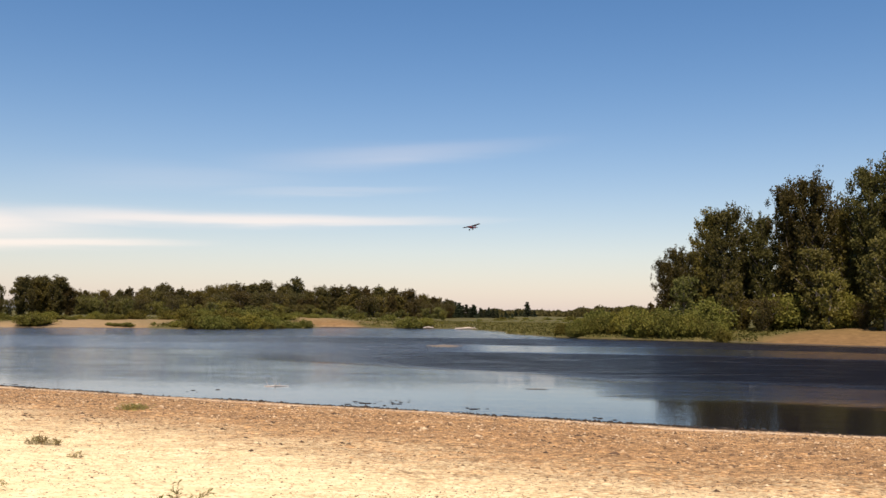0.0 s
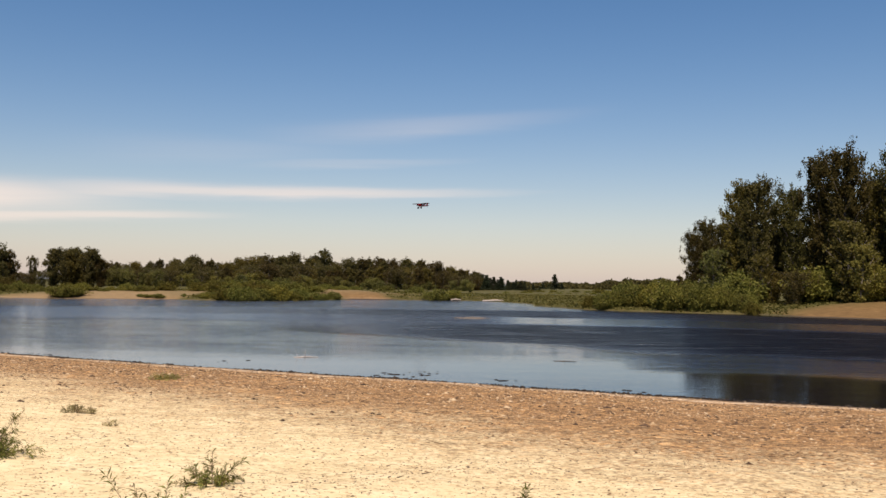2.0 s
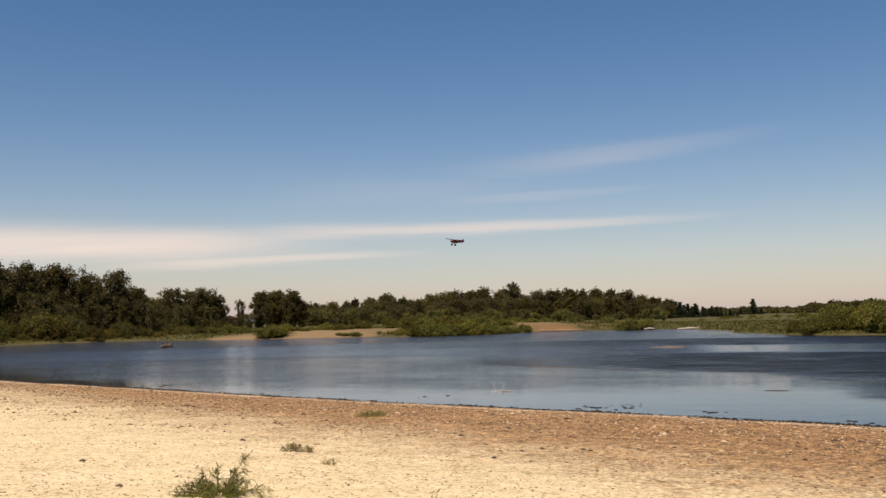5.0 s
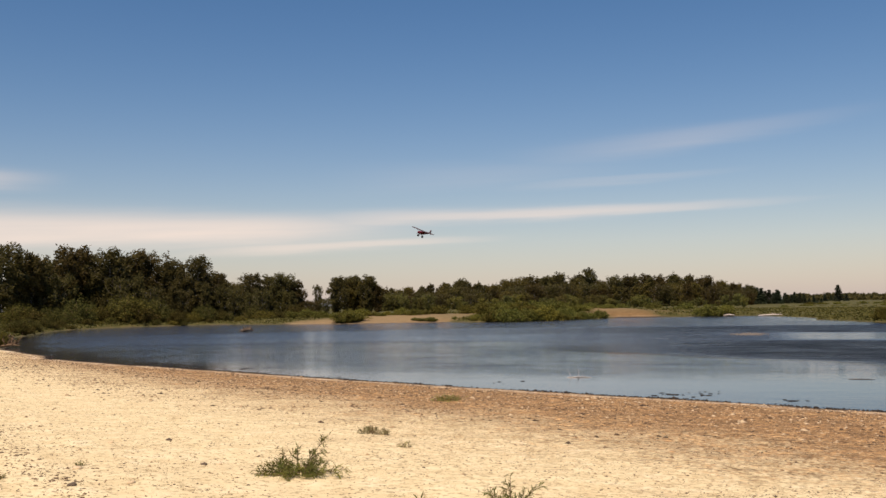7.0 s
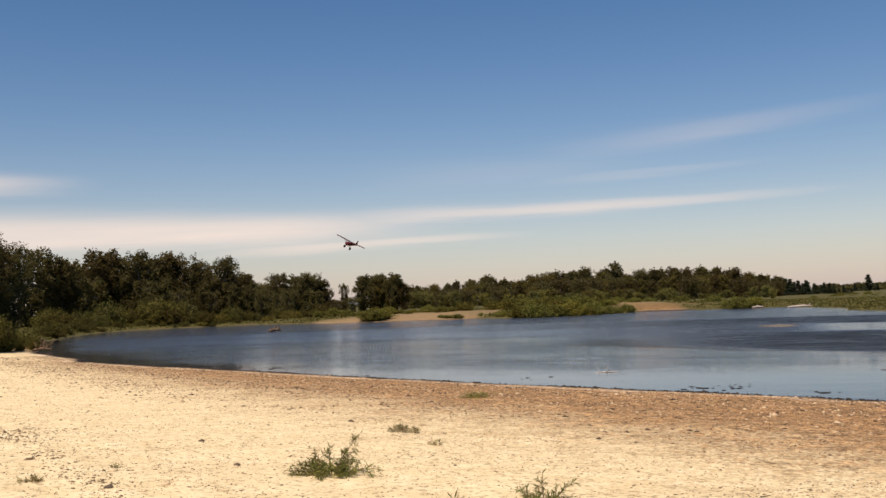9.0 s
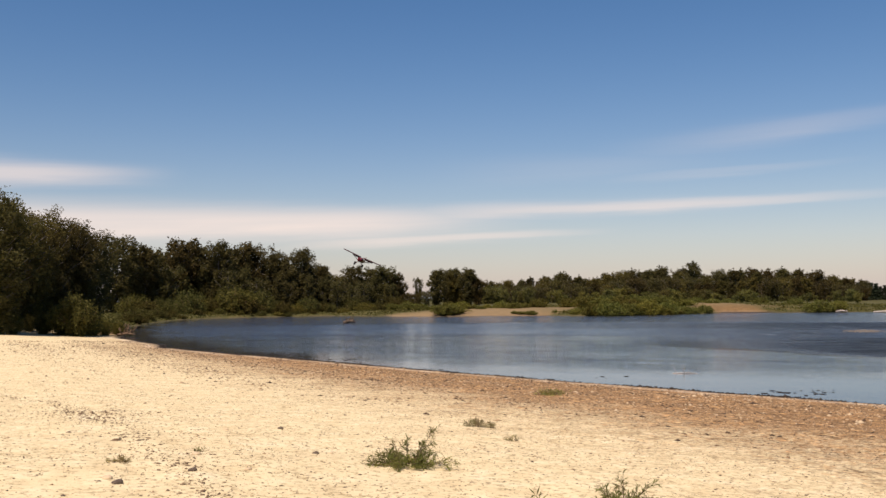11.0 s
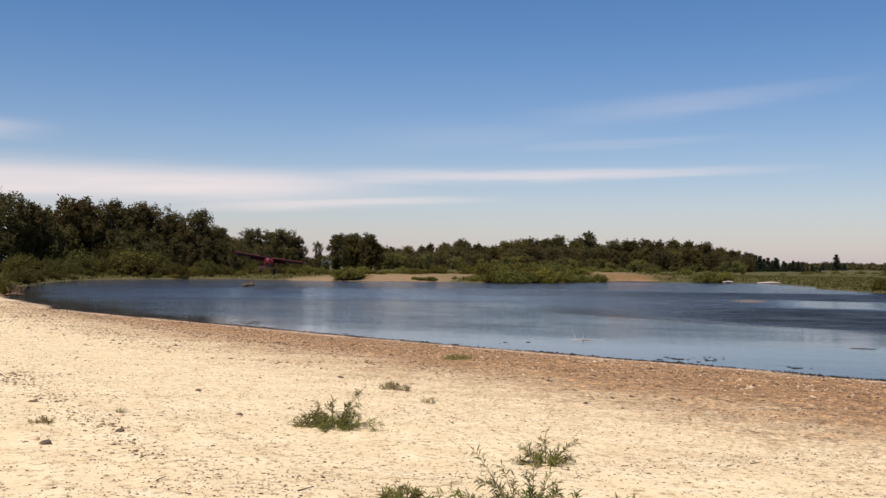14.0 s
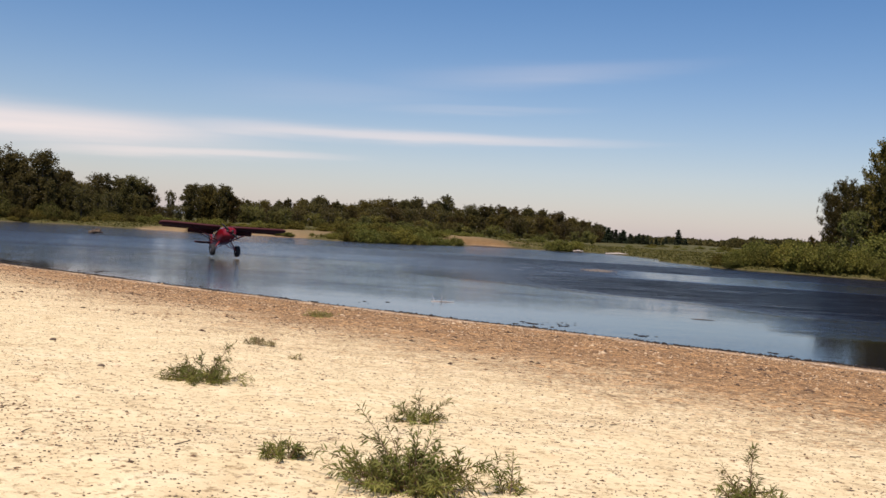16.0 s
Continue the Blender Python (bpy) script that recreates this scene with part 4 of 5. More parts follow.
def build_cobbles():
    """A few single larger stones lying on the silt."""
    for i, (x, y, r) in enumerate(((-8.4, 10.38, .055), (-7.47, 9.13, .05), (-7.05, 9.61, .04), (-9.52, 14.09, .05), (-10.0, 13.2, .045), (-7.64, 8.11, .06), (-7.9, 8.25, .05), (-7.31, 11.57, .045), (-7.15, 11.7, .04))):
        rng = np.random.default_rng(300 + i)
        bm = bmesh.new()
        bmesh.ops.create_icosphere(bm, subdivisions=2, radius=1.0)
        for v in bm.verts:
            v.co = Vector((v.co.x * r * 1.3, v.co.y * r, v.co.z * r * 0.55)) * float(1 + 0.18 * math.sin(v.co.x * 3 + i) * math.cos(v.co.y * 4 + i) + rng.normal(0, 0.03))
        o = part("cobble", bm, WETWOOD if i % 2 else STONE, None)
        o.matrix_basis = pose(x, y, gz(x, y) + r * 0.15, 0, 0, rng.uniform(0, 360))
        tagged(o, "small dark brown river cobble on dry silt", "stone", "cobbles on the beach")


def build_stones():
    rng = np.random.default_rng(21)
    # near pebbles on the pale silt, thicker towards the brown strip
    n = 230000
    az, d = rng.uniform(-36, 62, n), 4.0 + 42 * rng.uniform(0, 1, n) ** 1.2
    x, y = -np.sin(np.radians(az)) * d, np.cos(np.radians(az)) * d
    z, off, g, _ = terrain(x, y)
    dense = np.clip((17 - off + 3 * lumps(x, y, 0.5)) / 8, 0.25, 1)
    dense = dense * np.clip(0.55 + 0.7 * lumps(x, y, 0.8, 7.0), 0.15, 1)
    ok = (off > 0.2) & (rng.uniform(0, 1, n) < dense)
    xyz = np.stack([x, y, z], 1)[ok]
    size = np.exp(rng.normal(-4.45, 0.36, len(xyz))) * np.clip(0.75 + d[ok] / 45, .8, 1.5)
    tagged(link("beach_pebbles", stones_mesh("beach_pebbles", xyz, size, rng, STONE)), "small brown and pale river pebbles strewn over the beach", "pebbles", kind="stuff")
    # coarser stones in the strip by the water
    n = 105000
    x = rng.uniform(-60, 22, n)
    y = 33 - 0.44 * x + 0.0022 * np.clip(-x, 0, 80) ** 2 + rng.uniform(-20, 12, n)
    z, off, g, _ = terrain(x, y)
    ok = (off > 0.5) & (off < 19) & (rng.uniform(0, 1, n) < np.clip((19 - off) / 12, 0, 1) * np.clip(0.5 + 0.9 * lumps(x, y, 0.9, 9.0), 0.1, 1))
    xyz = np.stack([x, y, z], 1)[ok]
    tagged(link("coarse_gravel", stones_mesh("coarse_gravel", xyz, np.exp(rng.normal(-3.45, 0.4, len(xyz))), rng, STONE)), "coarse brown and pale gravel along the shore", "gravel", kind="stuff")
    # dark flakes of bark and dried mud
    n = 26000
    az, d = rng.uniform(-36, 60, n), 4.0 + 22 * rng.uniform(0, 1, n) ** 1.1
    x, y = -np.sin(np.radians(az)) * d, np.cos(np.radians(az)) * d
    z, off, g, _ = terrain(x, y)
    ok = rng.uniform(0, 1, n) < np.clip(0.5 + 0.9 * lumps(x, y, 1.1, 3.0), 0.08, 1)
    xyz = np.stack([x, y, z + 0.003], 1)[ok]
    tagged(link("bark_flakes", stones_mesh("bark_flakes", xyz, np.exp(rng.normal(-4.75, 0.3, len(xyz))), rng, WETWOOD)), "dark flakes of bark and twig on dry silt", "debris", kind="stuff")
    # an old track across the silt where brown litter has gathered
    track = np.array(TRACK)
    k = np.concatenate([rng.uniform(0, len(track) - 1.001, 520), rng.normal(2.0, 0.5, 420).clip(0, len(track) - 1.001)])
    wide = np.where(np.arange(len(k)) < 520, 0.13, 0.5)
    i = k.astype(int)
    x, y = (track[i] + (track[i + 1] - track[i]) * (k - i)[:, None]).T + rng.normal(0, 1, (2, len(k))) * wide
    xyz = np.stack([x, y, terrain(x, y)[0] + 0.003], 1)
    tagged(link("leaf_litter", stones_mesh("leaf_litter", xyz, np.exp(rng.normal(-4.3, 0.4, len(xyz))), rng, TWIG)), "brown bark and leaf litter along an old track", "debris", kind="stuff")


def build_wrack():
    """The dark line of weed and wet stones at the water's edge, and floating bits before it."""
    rng = np.random.default_rng(22)
    x = rng.uniform(-62, 24, 260000)
    y = 36.5 - 0.44 * x + 0.0022 * np.clip(-x, 0, 80) ** 2 + rng.uniform(-14, 14, len(x))
    z, off, g, _ = terrain(x, y)
    ok = (off > -0.3) & (off < 0.3) & (rng.uniform(0, 1, len(x)) < np.clip(0.62 + 0.8 * lumps(x, y, 0.35, 1.0) - 0.5 * np.abs(off), 0.05, 1))
    xyz = np.stack([x, y, np.maximum(z, -0.005) + 0.01], 1)[ok]
    tagged(link("wrack_line", stones_mesh("wrack_line", xyz, np.exp(rng.normal(-3.3, 0.4, len(xyz))), rng, WRACK)), "dark wet weed and stones along the water's edge", "wrack", kind="stuff")
    ok = (off < -0.5) & (off > -3.8) & (rng.uniform(0, 1, len(x)) < np.clip(0.09 * lumps(x, y, 0.45, 4.0) - 0.03, 0, 1))
    xyz = np.stack([x, y, 0 * x + 0.01], 1)[ok]
    tagged(link("floating_weed", stones_mesh("floating_weed", xyz, np.exp(rng.normal(-2.4, 0.5, len(xyz))), rng, WRACK, 0.2)), "dark bits of weed lying in the shallows", "weed", kind="stuff")


def branchy(name, seed, n, length, height, mat, where, label, category, turn=0.0, thick=0.06):
    """A piece of driftwood: a trunk with broken limbs."""
    rng = np.random.default_rng(seed)
    x, y, z = where
    root = new(name)
    root.matrix_basis = pose(x, y, z, 0, 0, turn)
    bm = bmesh.new()
    tube(bm, [(-length / 2, 0, 0.0), (0, 0.05 * length, thick * 1.2), (length / 2, 0, thick * 0.5)], [thick, thick * 0.9, thick * 0.35], 8)
    part("log", bm, mat, root)
    for i in range(n):
        k = rng.uniform(-0.4, 0.4)
        a, l = rng.uniform(-0.9, 0.9), height * rng.uniform(0.5, 1.1)
        b = bmesh.new()
        p0 = Vector((k * length, 0, thick * 0.5))
        p1 = p0 + Vector((math.sin(a) * l * 0.6, rng.uniform(-.3, .3) * l, l * 0.55))
        tube(b, [p0, p1, p1 + Vector((rng.uniform(-.3, .5) * l, rng.uniform(-.2, .2) * l, l * 0.5))], [thick * 0.45, thick * 0.3, thick * 0.1], 5)
        part("branch", b, mat, root)
    return tagged(root, label, category)


def build_driftwood():
    branchy("snag", 3, 4, 1.15, 0.42, DRIFT, (-7.9, 46.0, 0.0), "pale bare branch sticking out of the shallows", "driftwood", 12, 0.022)
    branchy("snag", 4, 3, 1.1, 0.18, WETWOOD, (4.6, 46.2, 0.0), "dark stick lying in the shallows", "driftwood", -8, 0.014)
    s = branchy("stump", 5, 9, 1.9, 0.8, WETWOOD, (-70.4, 126.5, 0.02), "dark root stump stranded in the river", "stump", 10, 0.32)
    for i, (x, y, l, a) in enumerate(((6.0, 216.0, 6.2, 6), (-3.2, 222, 2.4, -12), (-30.5, 211, 1.6, 30), (-33, 206, 1.8, 10))):
        branchy("drift_log", 40 + i, 3, l, 0.5, DRIFT, (x, y, max(gz(x, y), 0) + 0.12), "bleached log on the far shore", "log", a, 0.17)
    for i, (x, y, l, a) in enumerate(((-71.8, 79.2, 3.2, 20), (-70.2, 78.4, 2.6, -30), (-73.0, 80.4, 2.8, 60), (-69.0, 77.0, 2.2, 5), (-74.0, 82.0, 2.4, 100))):
        branchy("drift_log", 60 + i, 5, l, 0.9, TWIG, (x, y, max(gz(x, y), 0) + 0.15), "brown driftwood heap under willows at the beach end", "log", a, 0.13)
    # a gravel bar that just breaks the surface
    rng = np.random.default_rng(31)
    n = 500
    u = rng.normal(0, 1, (n, 2))
    xyz = np.stack([0.3 + u[:, 0] * 0.7, 104.5 + u[:, 1] * 1.5, np.full(n, 0.0)], 1)
    tagged(link("gravel_bar", stones_mesh("gravel_bar", xyz, np.exp(rng.normal(-2.3, .3, n)), rng, BARK)), "small brown gravel bar just breaking the surface", "gravel bar", kind="stuff")


build_stones()
build_cobbles()
build_wrack()
build_driftwood()


# ---------------------------------------------------------------- plants on the beach
def lance_leaves(rng, pts, dirs, length):
    """Narrow willow leaves, a folded quad pair each, off the stem points."""
    out = []
    for p, d in zip(pts, dirs):
        side = d.cross(Vector((rng.normal(), rng.normal(), rng.normal()))).normalized()
        w = (d * rng.uniform(0.15, 1.0) + side * rng.uniform(0.3, 1.0) + Vector((0, 0, rng.uniform(-0.2, 0.3)))).normalized()
        n = w.cross(Vector((rng.normal(), rng.normal(), 1))).normalized()
        l = length * rng.uniform(0.5, 1.35)
        b = n * l * 0.07
        mid = p + w * l * 0.45
        tip = p + w * l + Vector((0, 0, -l * rng.uniform(0.05, 0.45)))
        out.append([p, mid + b, tip, mid - b])
    return np.array([[tuple(v) for v in q] for q in out])


def shoot_plant(name, seed, where, radius, height, stems, label, category, leaf=0.076, mat=None, bare=0.15, upright=(), per=54):
    """A low willow clump: stems that fan out from the root, each with its leaves."""
    mat = mat or LEAF_SHOOT
    rng = np.random.default_rng(seed)
    root = new(name)
    x, y = where
    root.matrix_basis = pose(x, y, gz(x, y) - 0.01)
    for i in range(stems):
        a = i * 2.4 + rng.uniform(-0.4, 0.4)
        k = math.sqrt((i + 0.5) / stems)
        reach, h = radius * k * rng.uniform(0.75, 1.15), height * rng.uniform(0.55, 1.0) * (1.05 - 0.62 * k)
        if i < len(upright):
            a, reach, h = upright[i]
        p0, p3 = Vector((0.05 * math.cos(a), 0.05 * math.sin(a), -0.02)), Vector((math.cos(a) * reach, math.sin(a) * reach, h))
        p1 = p0 * 0.6 + p3 * 0.4 + Vector((0, 0, h * 0.22))
        line = [p0 * (1 - s) ** 2 + p1 * 2 * s * (1 - s) + p3 * s * s for s in np.linspace(0, 1, 7)]
        bm = bmesh.new()
        tube(bm, line, [0.006 * (1 - 0.75 * s) for s in np.linspace(0, 1, 7)], 4)
        length = (line[-1] - line[0]).length
        pts, dirs = [], []
        # side twigs break the fan
        for s in rng.uniform(0.25, 0.8, 3):
            j = min(5, int(s * 6))
            q, ahead = line[j], (line[j + 1] - line[j]).normalized()
            e = (ahead + Vector(rng.normal(0, 0.6, 3)) + Vector((0, 0, 0.25))).normalized() * length * rng.uniform(0.2, 0.42)
            tip = q + e
            tip.z = max(tip.z, 0.01)
            tube(bm, [q, q + e * 0.55 + Vector((0, 0, 0.01)), tip], [0.0035, 0.0025, 0.001], 4)
            for k2 in rng.uniform(0.2, 1.0, max(3, int(per * 0.3 * length / 0.35))):
                pts.append(q.lerp(tip, k2))
                dirs.append(e.normalized())
        stem = part("stem", bm, TWIG, root)
        n = max(5, int(per * 0.6 * length / 0.35))
        ks = rng.uniform(bare, 1.0, n)
        for s in ks:
            j = min(5, int(s * 6))
            q = line[j].lerp(line[j + 1], s * 6 - j)
            pts.append(q)
            dirs.append((line[j + 1] - line[j]).normalized())
        link("foliage", quads_mesh("foliage", lance_leaves(rng, pts, dirs, leaf), mat), stem)
    return tagged(root, label, category, "plants on the beach")


shoot_plant("willow_clump", 1, (-5.78, 11.25), .66, .2, 36, "low green willow clump with two taller shoots", "shrub", upright=((0.3, .42, .5), (0.15, .36, .34), (1.9, .1, .36), (2.8, .3, .3)))
shoot_plant("willow_clump", 2, (-2.72, 9.97), .33, .22, 18, "sparse grey-green willow shoots", "shrub", upright=((1.5, .04, .36), (0.3, .34, .26), (2.8, .34, .18)))
shoot_plant("willow_bush", 3, (-2.2, 6.68), .62, .42, 56, "bushy green willow growing from dry silt", "shrub", upright=((2.7, .52, .56), (2.4, .34, .46), (1.2, .1, .54), (0.9, .22, .44), (0.2, .72, .3), (3.1, .74, .26)))
shoot_plant("willow_clump", 4, (-3.34, 7.14), .27, .17, 16, "small flat green willow clump", "shrub")
shoot_plant("willow_clump", 5, (-1.47, 7.03), .2, .2, 8, "small sparse willow seedling", "shrub", upright=((1.5, .05, .3), (2.6, .2, .2)))
shoot_plant("willow_clump", 6, (.4, 7.55), .34, .34, 16, "upright light green willow shoots", "shrub", upright=((1.4, .04, .46), (2.9, .22, .3)))
shoot_plant("dry_weed", 7, (-7.13, 17.05), .3, .2, 9, "dry brown weed tuft on the beach", "weed", .09, LEAF_DRY)
shoot_plant("dry_weed", 12, (-6.82, 17.08), .1, .17, 4, "small dry brown weed beside a larger tuft", "weed", .08, LEAF_DRY)
shoot_plant("grass_tuft", 8, (-9.3, 28.85), .6, .2, 22, "yellow-green grass tuft on the gravel", "grass", .13, TUFT, per=22)
shoot_plant("dry_weed", 9, (-5.7, 15.12), .13, .13, 5, "tiny dry brown weed on silt", "weed", .08, LEAF_DRY)
shoot_plant("dry_weed", 10, (-8.6, 9.2), .24, .07, 8, "flat dry brown weed", "weed", .08, LEAF_DRY)
shoot_plant("dry_weed", 11, (-8.6, 10.7), .08, .07, 4, "tiny dry brown weed on silt", "weed", .08, LEAF_DRY)


def build_drips():
    """Sparse dead stalks that lie on the silt."""
    rng = np.random.default_rng(77)
    for i in range(9):
        az, d = rng.uniform(-20, 52), rng.uniform(6, 20)
        x, y = polar(az, d)
        if math.hypot(x + 2.2, y - 7) < 1.5:
            continue
        bm = bmesh.new()
        l = rng.uniform(0.05, 0.12)
        a = rng.uniform(0, math.tau)
        e = Vector((math.cos(a), math.sin(a), 0.12))
        tube(bm, [(0, 0, 0.004), tuple(e * l * 0.5), tuple(e * l + Vector((0.02, 0.03, 0)))], [0.007, 0.006, 0.003], 4)
        o = part("dead_twig", bm, WETWOOD, None)
        o.matrix_basis = pose(x, y, gz(x, y) + 0.003)
        tagged(o, "short dark dead twig lying on dry silt", "twig", "dead twigs on the beach")


build_drips()


# ---------------------------------------------------------------- the aeroplane (x ahead, y to its left wing, z up)
def ring(x, w, h, zc, n=24, square=3.3):
    out = []
    for i in range(n):
        a = math.tau * i / n
        c, s = math.cos(a), math.sin(a)
        out.append((x, math.copysign(abs(c) ** (2 / square), c) * w / 2, zc + math.copysign(abs(s) ** (2 / square), s) * h / 2))
    return out


def aerofoil(chord, thick, y, x0, z0, twist=0.0):
    pts = []
    for k in (0, .04, .12, .3, .55, .8, 1.0):
        pts.append((x0 - chord * k, y, z0 + thick * 1.15 * math.sin(math.pi * min(1, k ** 0.55)) * (1 - 0.15 * k) + 0.02))
    for k in (.8, .55, .3, .12, .04):
        pts.append((x0 - chord * k, y, z0 - thick * 0.3 * math.sin(math.pi * k ** 0.6)))
    return pts


def build_aeroplane():
    root = new("aeroplane")
    bm = bmesh.new()
    loft(bm, [ring(x, w, h, z) for x, w, h, z in ((2.55, .7, .5, .0), (2.5, 1.04, .78, -.02), (2.2, 1.2, .98, -.04), (1.55, 1.26, 1.12, -.05), (.95, 1.28, 1.2, -.05), (-.4, 1.2, 1.2, -.02), (-1.4, .84, .98, .04), (-2.9, .48, .66, .1), (-4.4, .18, .36, .16), (-4.75, .08, .28, .18))])
    body = part("fuselage", bm, RED, root, "glossy red fabric-covered fuselage")
    bm = bmesh.new()
    loft(bm, [ring(x, w, h, z, 16, 3.0) for x, w, h, z in ((1.1, .8, .08, .5), (.85, .94, .3, .52), (-.25, .94, .34, .52), (-.95, .6, .16, .5))])
    part("cabin_glass", bm, GLASS, body, "clear cabin windows under the wing")
    for y in (-.22, .22):
        bm = bmesh.new()
        bmesh.ops.create_cone(bm, cap_ends=True, segments=14, radius1=.12, radius2=.12, depth=.06, matrix=pose(2.53, y, .06, 0, 90, 0))
        part("air_inlet", bm, DARK, body)
    bm = bmesh.new()
    bmesh.ops.create_cone(bm, cap_ends=True, segments=14, radius1=.06, radius2=.06, depth=.3, matrix=pose(2.1, .15, -.5, 0, 35, 0))
    part("exhaust_pipe", bm, ALLOY, body)
    for s, nm in ((1, "wing"), (-1, "wing")):
        bm = bmesh.new()
        st = [(0.42, 1.0), (1.5, 1.0), (3.6, 1.0), (4.9, 1.0), (5.25, .9), (5.42, .6)]
        loft(bm, [aerofoil(1.62 * c, .17 * c, s * y, .95 - (1 - c) * .5, .68 + y * .018) for y, c in st])
        wing = part(nm, bm, SHADED_RED, root, "long red high-mounted wing")
        for y0, y1, tag in ((.6, 2.8, "flap"), (2.9, 5.0, "aileron")):
            bm = bmesh.new()
            drop = .3 if tag == "flap" else 0.0
            loft(bm, [[(-.68, s * y, .705 + y * .018), (-.72, s * y, .74 + y * .018), (-1.08, s * y, .70 + y * .018 - drop), (-1.08, s * y, .685 + y * .018 - drop)] for y in (y0, y1)])
            part(tag, bm, SHADED_RED, wing)
        bm = bmesh.new()
        tube(bm, [(.45, s * .5, -.45), (.5, s * 2.75, .68)], [.045, .045], 8)
        part("wing_strut", bm, SHADED_RED, root)
        bm = bmesh.new()
        tube(bm, [(-.35, s * .5, -.42), (-.3, s * 2.7, .66)], [.035, .035], 8)
        part("wing_strut", bm, SHADED_RED, root)
        # undercarriage leg, tyre and hub
        bm = bmesh.new()
        tube(bm, [(.95, s * .42, -.45), (.9, s * .98, -1.32)], [.055, .05], 8)
        tube(bm, [(.2, s * .42, -.45), (.88, s * .94, -1.3)], [.035, .035], 6)
        tube(bm, [(.55, s * .05, -.75), (.88, s * .9, -1.27)], [.03, .03], 6)
        part("gear_leg", bm, RED, root, "red braced undercarriage leg")
        bm = bmesh.new()
        prof = [(.17, -.17), (.36, -.2), (.46, -.14), (.49, 0), (.46, .14), (.36, .2), (.17, .17)]
        loops = []
        for i in range(24):
            a = math.tau * i / 24
            loops.append([bm.verts.new((.9 + math.cos(a) * r, s * 1.06 + o, -1.34 + math.sin(a) * r)) for r, o in prof])
        for i in range(24):
            for j in range(len(prof) - 1):
                bm.faces.new((loops[i][j], loops[i][j + 1], loops[(i + 1) % 24][j + 1], loops[(i + 1) % 24][j]))
        bmesh.ops.recalc_face_normals(bm, faces=bm.faces)
        tyre = part("tyre", bm, RUBBER, root, "fat black tundra tyre")
        bm = bmesh.new()
        bmesh.ops.create_cone(bm, cap_ends=True, segments=18, radius1=.175, radius2=.175, depth=.3, matrix=pose(.9, s * 1.06, -1.34, 90, 0, 0))
        part("hub", bm, ALLOY, tyre, "bare metal wheel hub")
        # tailplane
        bm = bmesh.new()
        loft(bm, [[(-3.7 - .25 * (y > 1), s * y, .22), (-3.9, s * y, .26), (-4.75 + .3 * (y > 1.3), s * y, .22), (-3.9, s * y, .19)] for y in (.05, 1.0, 1.35, 1.52)])
        part("tailplane", bm, SHADED_RED, root)
    bm = bmesh.new()
    loft(bm, [[(-3.55 - k * .7, -.035 * (1 - .6 * k), .3 + k * 1.15), (-3.55 - k * .7, .035 * (1 - .6 * k), .3 + k * 1.15), (-4.95 + k * .15, .015, .3 + k * 1.15), (-4.95 + k * .15, -.015, .3 + k * 1.15)] for k in (0, .45, .85, 1.0)])
    part("fin", bm, RED, root)
    bm = bmesh.new()
    bmesh.ops.create_cone(bm, cap_ends=True, segments=14, radius1=.11, radius2=.11, depth=.09, matrix=pose(-4.75, 0, -.17, 90, 0, 0))
    tube(bm, [(-4.45, 0, .05), (-4.78, 0, -.17)], [.03, .025], 6)
    part("tail_wheel", bm, RUBBER, root)
    prop = new("propeller")
    prop.parent = root
    me = bmesh.new()
    for s in (1, -1):
        loft(me, [[(x0 - .05 * tw, s * r, zc - c / 2), (x0 + .03, s * r, zc), (x0 + .05 * tw, s * r, zc + c / 2), (x0 - .01, s * r, zc)] for r, c, tw, x0, zc in ((.06, .1, 1.2, 0, 0), (.4, .17, .8, 0, 0), (.8, .14, .4, 0, 0), (1.0, .06, .2, 0, 0))])
    part("blade_pair", me, DARK, prop)
    bm = bmesh.new()
    bmesh.ops.create_cone(bm, cap_ends=True, segments=18, radius1=.17, radius2=.03, depth=.34, matrix=pose(.1, 0, 0, 0, 90, 0))
    part("spinner", bm, RED, prop)
    tagged(root, "red high-wing bush plane with fat tundra tyres, flying low", "aeroplane")
    return root, prop


AEROPLANE, PROPELLER = build_aeroplane()


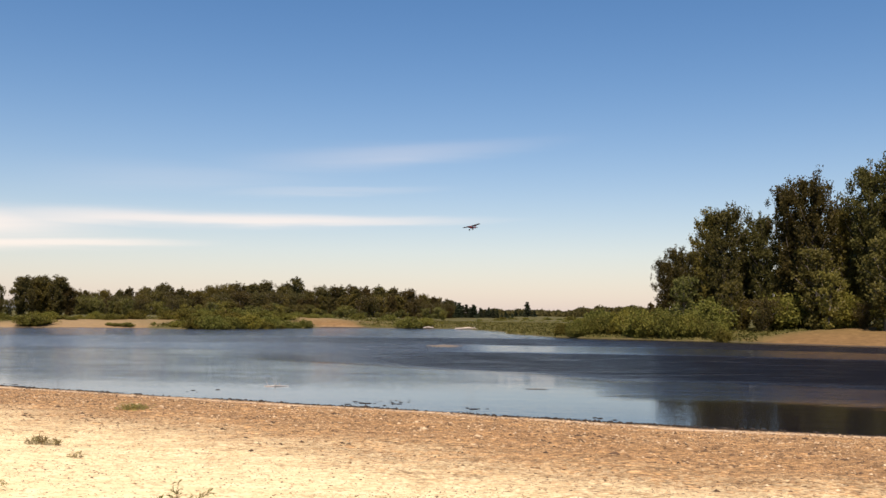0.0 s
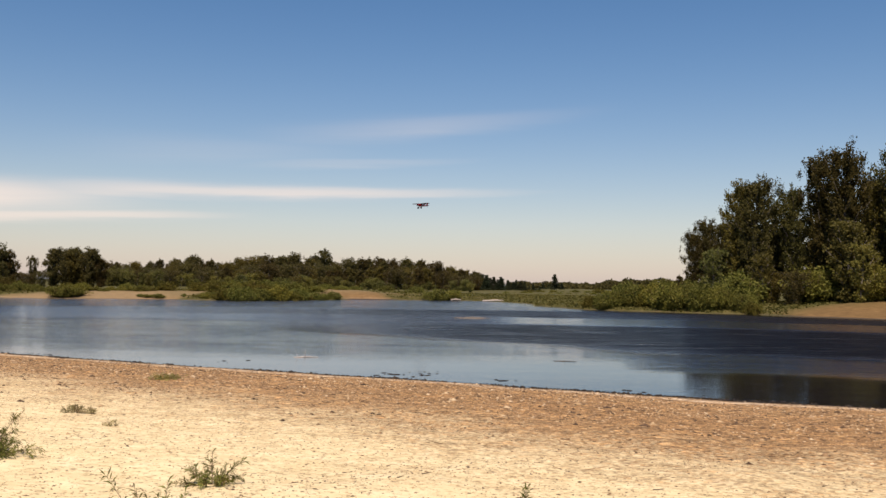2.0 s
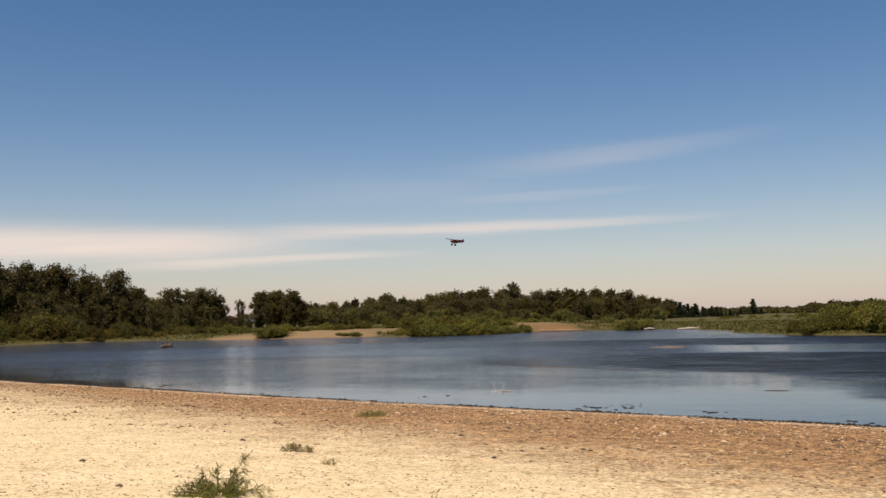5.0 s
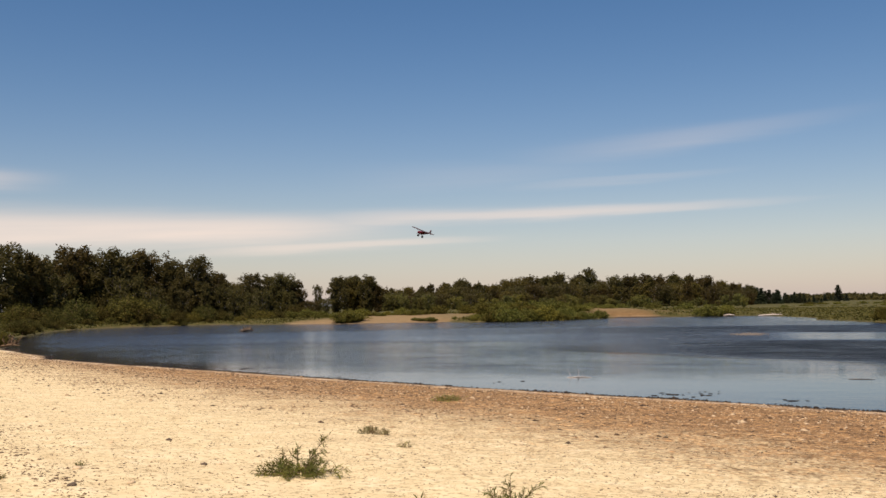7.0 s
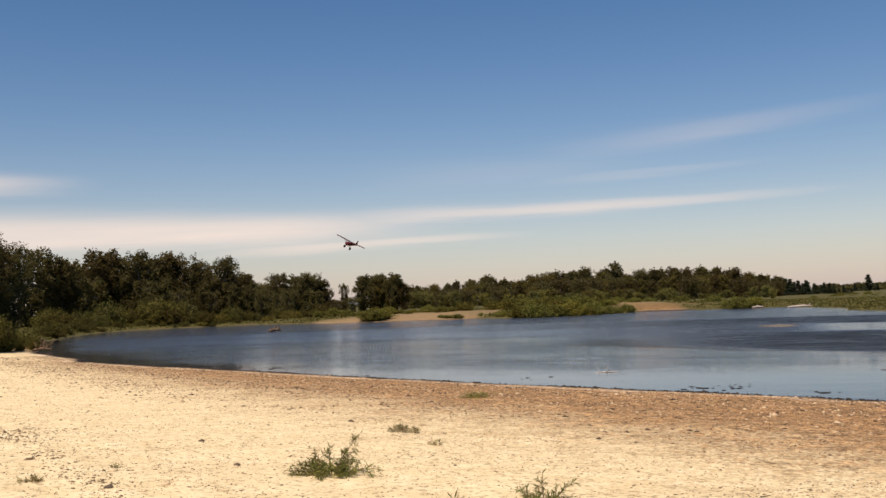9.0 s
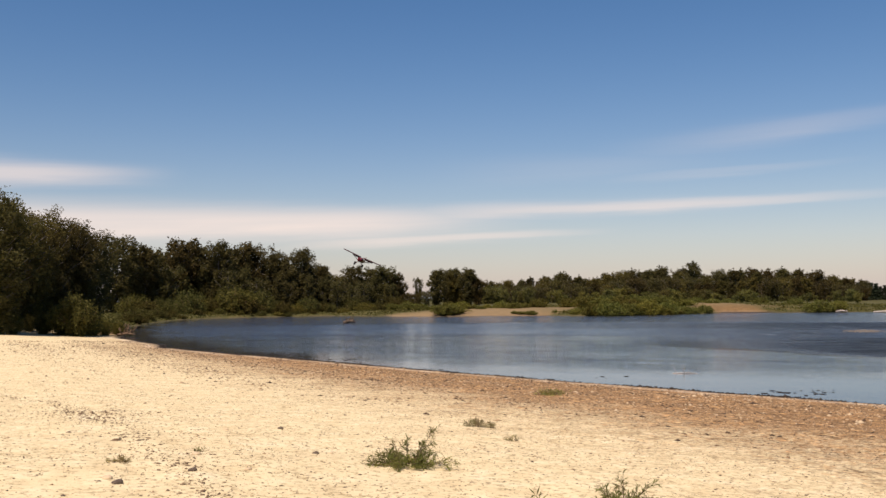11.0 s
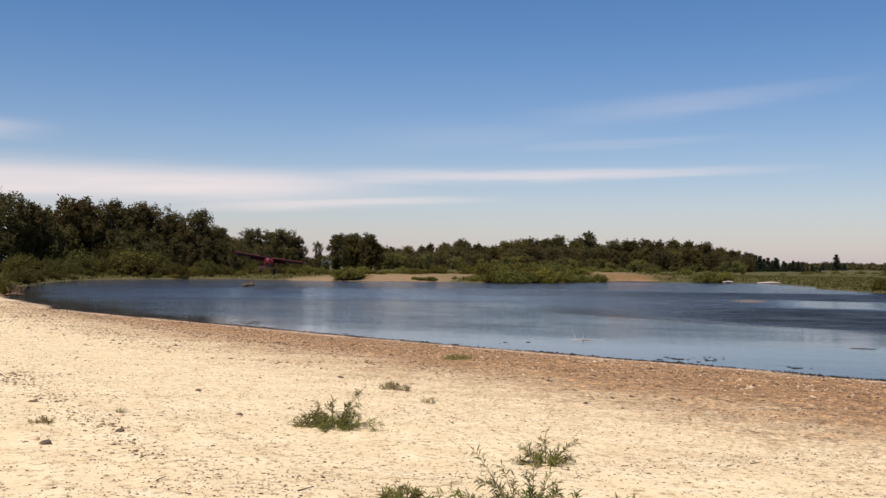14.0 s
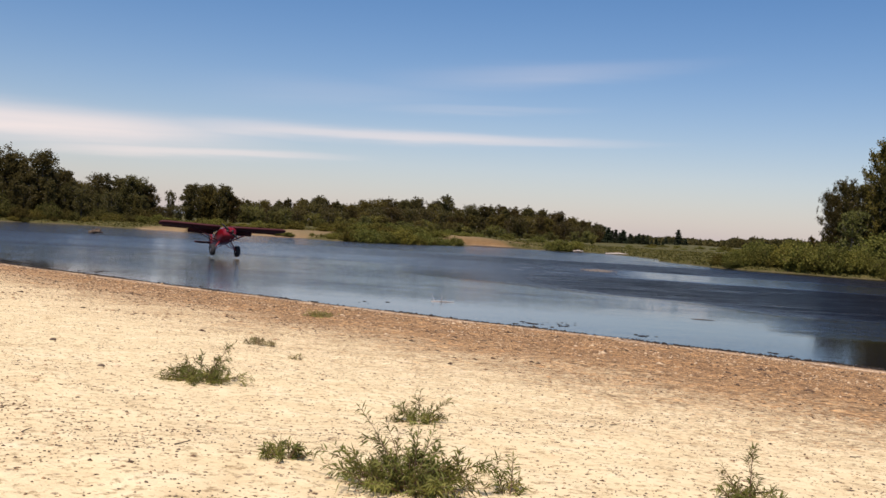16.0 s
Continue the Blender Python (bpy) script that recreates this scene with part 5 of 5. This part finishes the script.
def motions():
    """The aeroplane flies a descending left turn over the river, then levels off just above the water."""
    walk(AEROPLANE, [(t, pose(x, y, z, -bank, -nose, head)) for t, x, y, z, head, bank, nose in (
        (0, 15.43, 519.91, 50.74, -123.2, -10, 2.0),
        (0.5, 6.35, 507.1, 48.34, -127.2, -8, 2.0),
        (1, -3.6, 494.64, 46.28, -129.8, -5, 2.0),
        (1.5, -14.03, 482.46, 44.49, -131.2, -1, 2.0),
        (2, -24.69, 470.46, 42.92, -131.8, 0, 2.0),
        (2.5, -35.37, 458.54, 41.51, -131.7, 0.5, 2.0),
        (3, -45.93, 446.55, 40.24, -131, 1, 2.0),
        (3.5, -56.27, 434.41, 39.06, -129.7, 2.5, 2.0),
        (4, -66.29, 422, 37.95, -128, 4, 2.0),
        (4.5, -75.9, 409.25, 36.87, -125.9, 6, 2.0),
        (5, -85.01, 396.12, 35.78, -123.5, 8.2, 2.0),
        (5.5, -93.52, 382.58, 34.64, -120.8, 10.4, 2.0),
        (6, -101.33, 368.64, 33.43, -117.7, 12.6, 2.0),
        (6.5, -108.33, 354.32, 32.11, -114.3, 14.8, 2.0),
        (7, -114.41, 339.68, 30.65, -110.6, 20, 2.0),
        (7.5, -119.43, 324.77, 29.03, -106.6, 23, 2.0),
        (8, -123.31, 309.68, 27.24, -102.1, 25, 2.0),
        (8.5, -125.93, 294.49, 25.29, -97.4, 26.5, 2.0),
        (9, -127.22, 279.28, 23.17, -92.3, 27, 2.0),
        (9.5, -127.12, 264.13, 20.91, -87, 27, 2.6),
        (10, -125.62, 249.09, 18.55, -81.6, 26, 3.3),
        (10.5, -122.71, 234.22, 16.13, -76.3, 25.5, 4.0),
        (11, -118.45, 219.55, 13.73, -71.4, 25, 4.6),
        (11.5, -112.93, 205.08, 11.4, -66.9, 22.5, 5.2),
        (12, -106.27, 190.81, 9.21, -63.1, 17, 5.9),
        (12.5, -98.63, 176.69, 7.26, -60.1, 13.5, 6.5),
        (13, -90.18, 162.69, 5.59, -57.8, 12.5, 7.2),
        (13.5, -81.12, 148.74, 4.4, -56.3, 11, 7.9),
        (14, -71.66, 134.78, 3.5, -55.5, 8.5, 8.5),
        (14.5, -61.96, 120.76, 2.55, -55.2, 5.5, 10.0),
        (15, -52.15, 106.66, 2.15, -55.2, 5, 11.0),
        (15.5, -42.28, 92.51, 1.8, -55, 3.4, 11.5),
        (16, -32.3, 78.39, 1.76, -54.3, 1.5, 12.0),
    )])
    walk(PROPELLER, [(k / 10, pose(2.62, 0, 0, k * 83.0 % 360)) for k in range(161)])


motions()
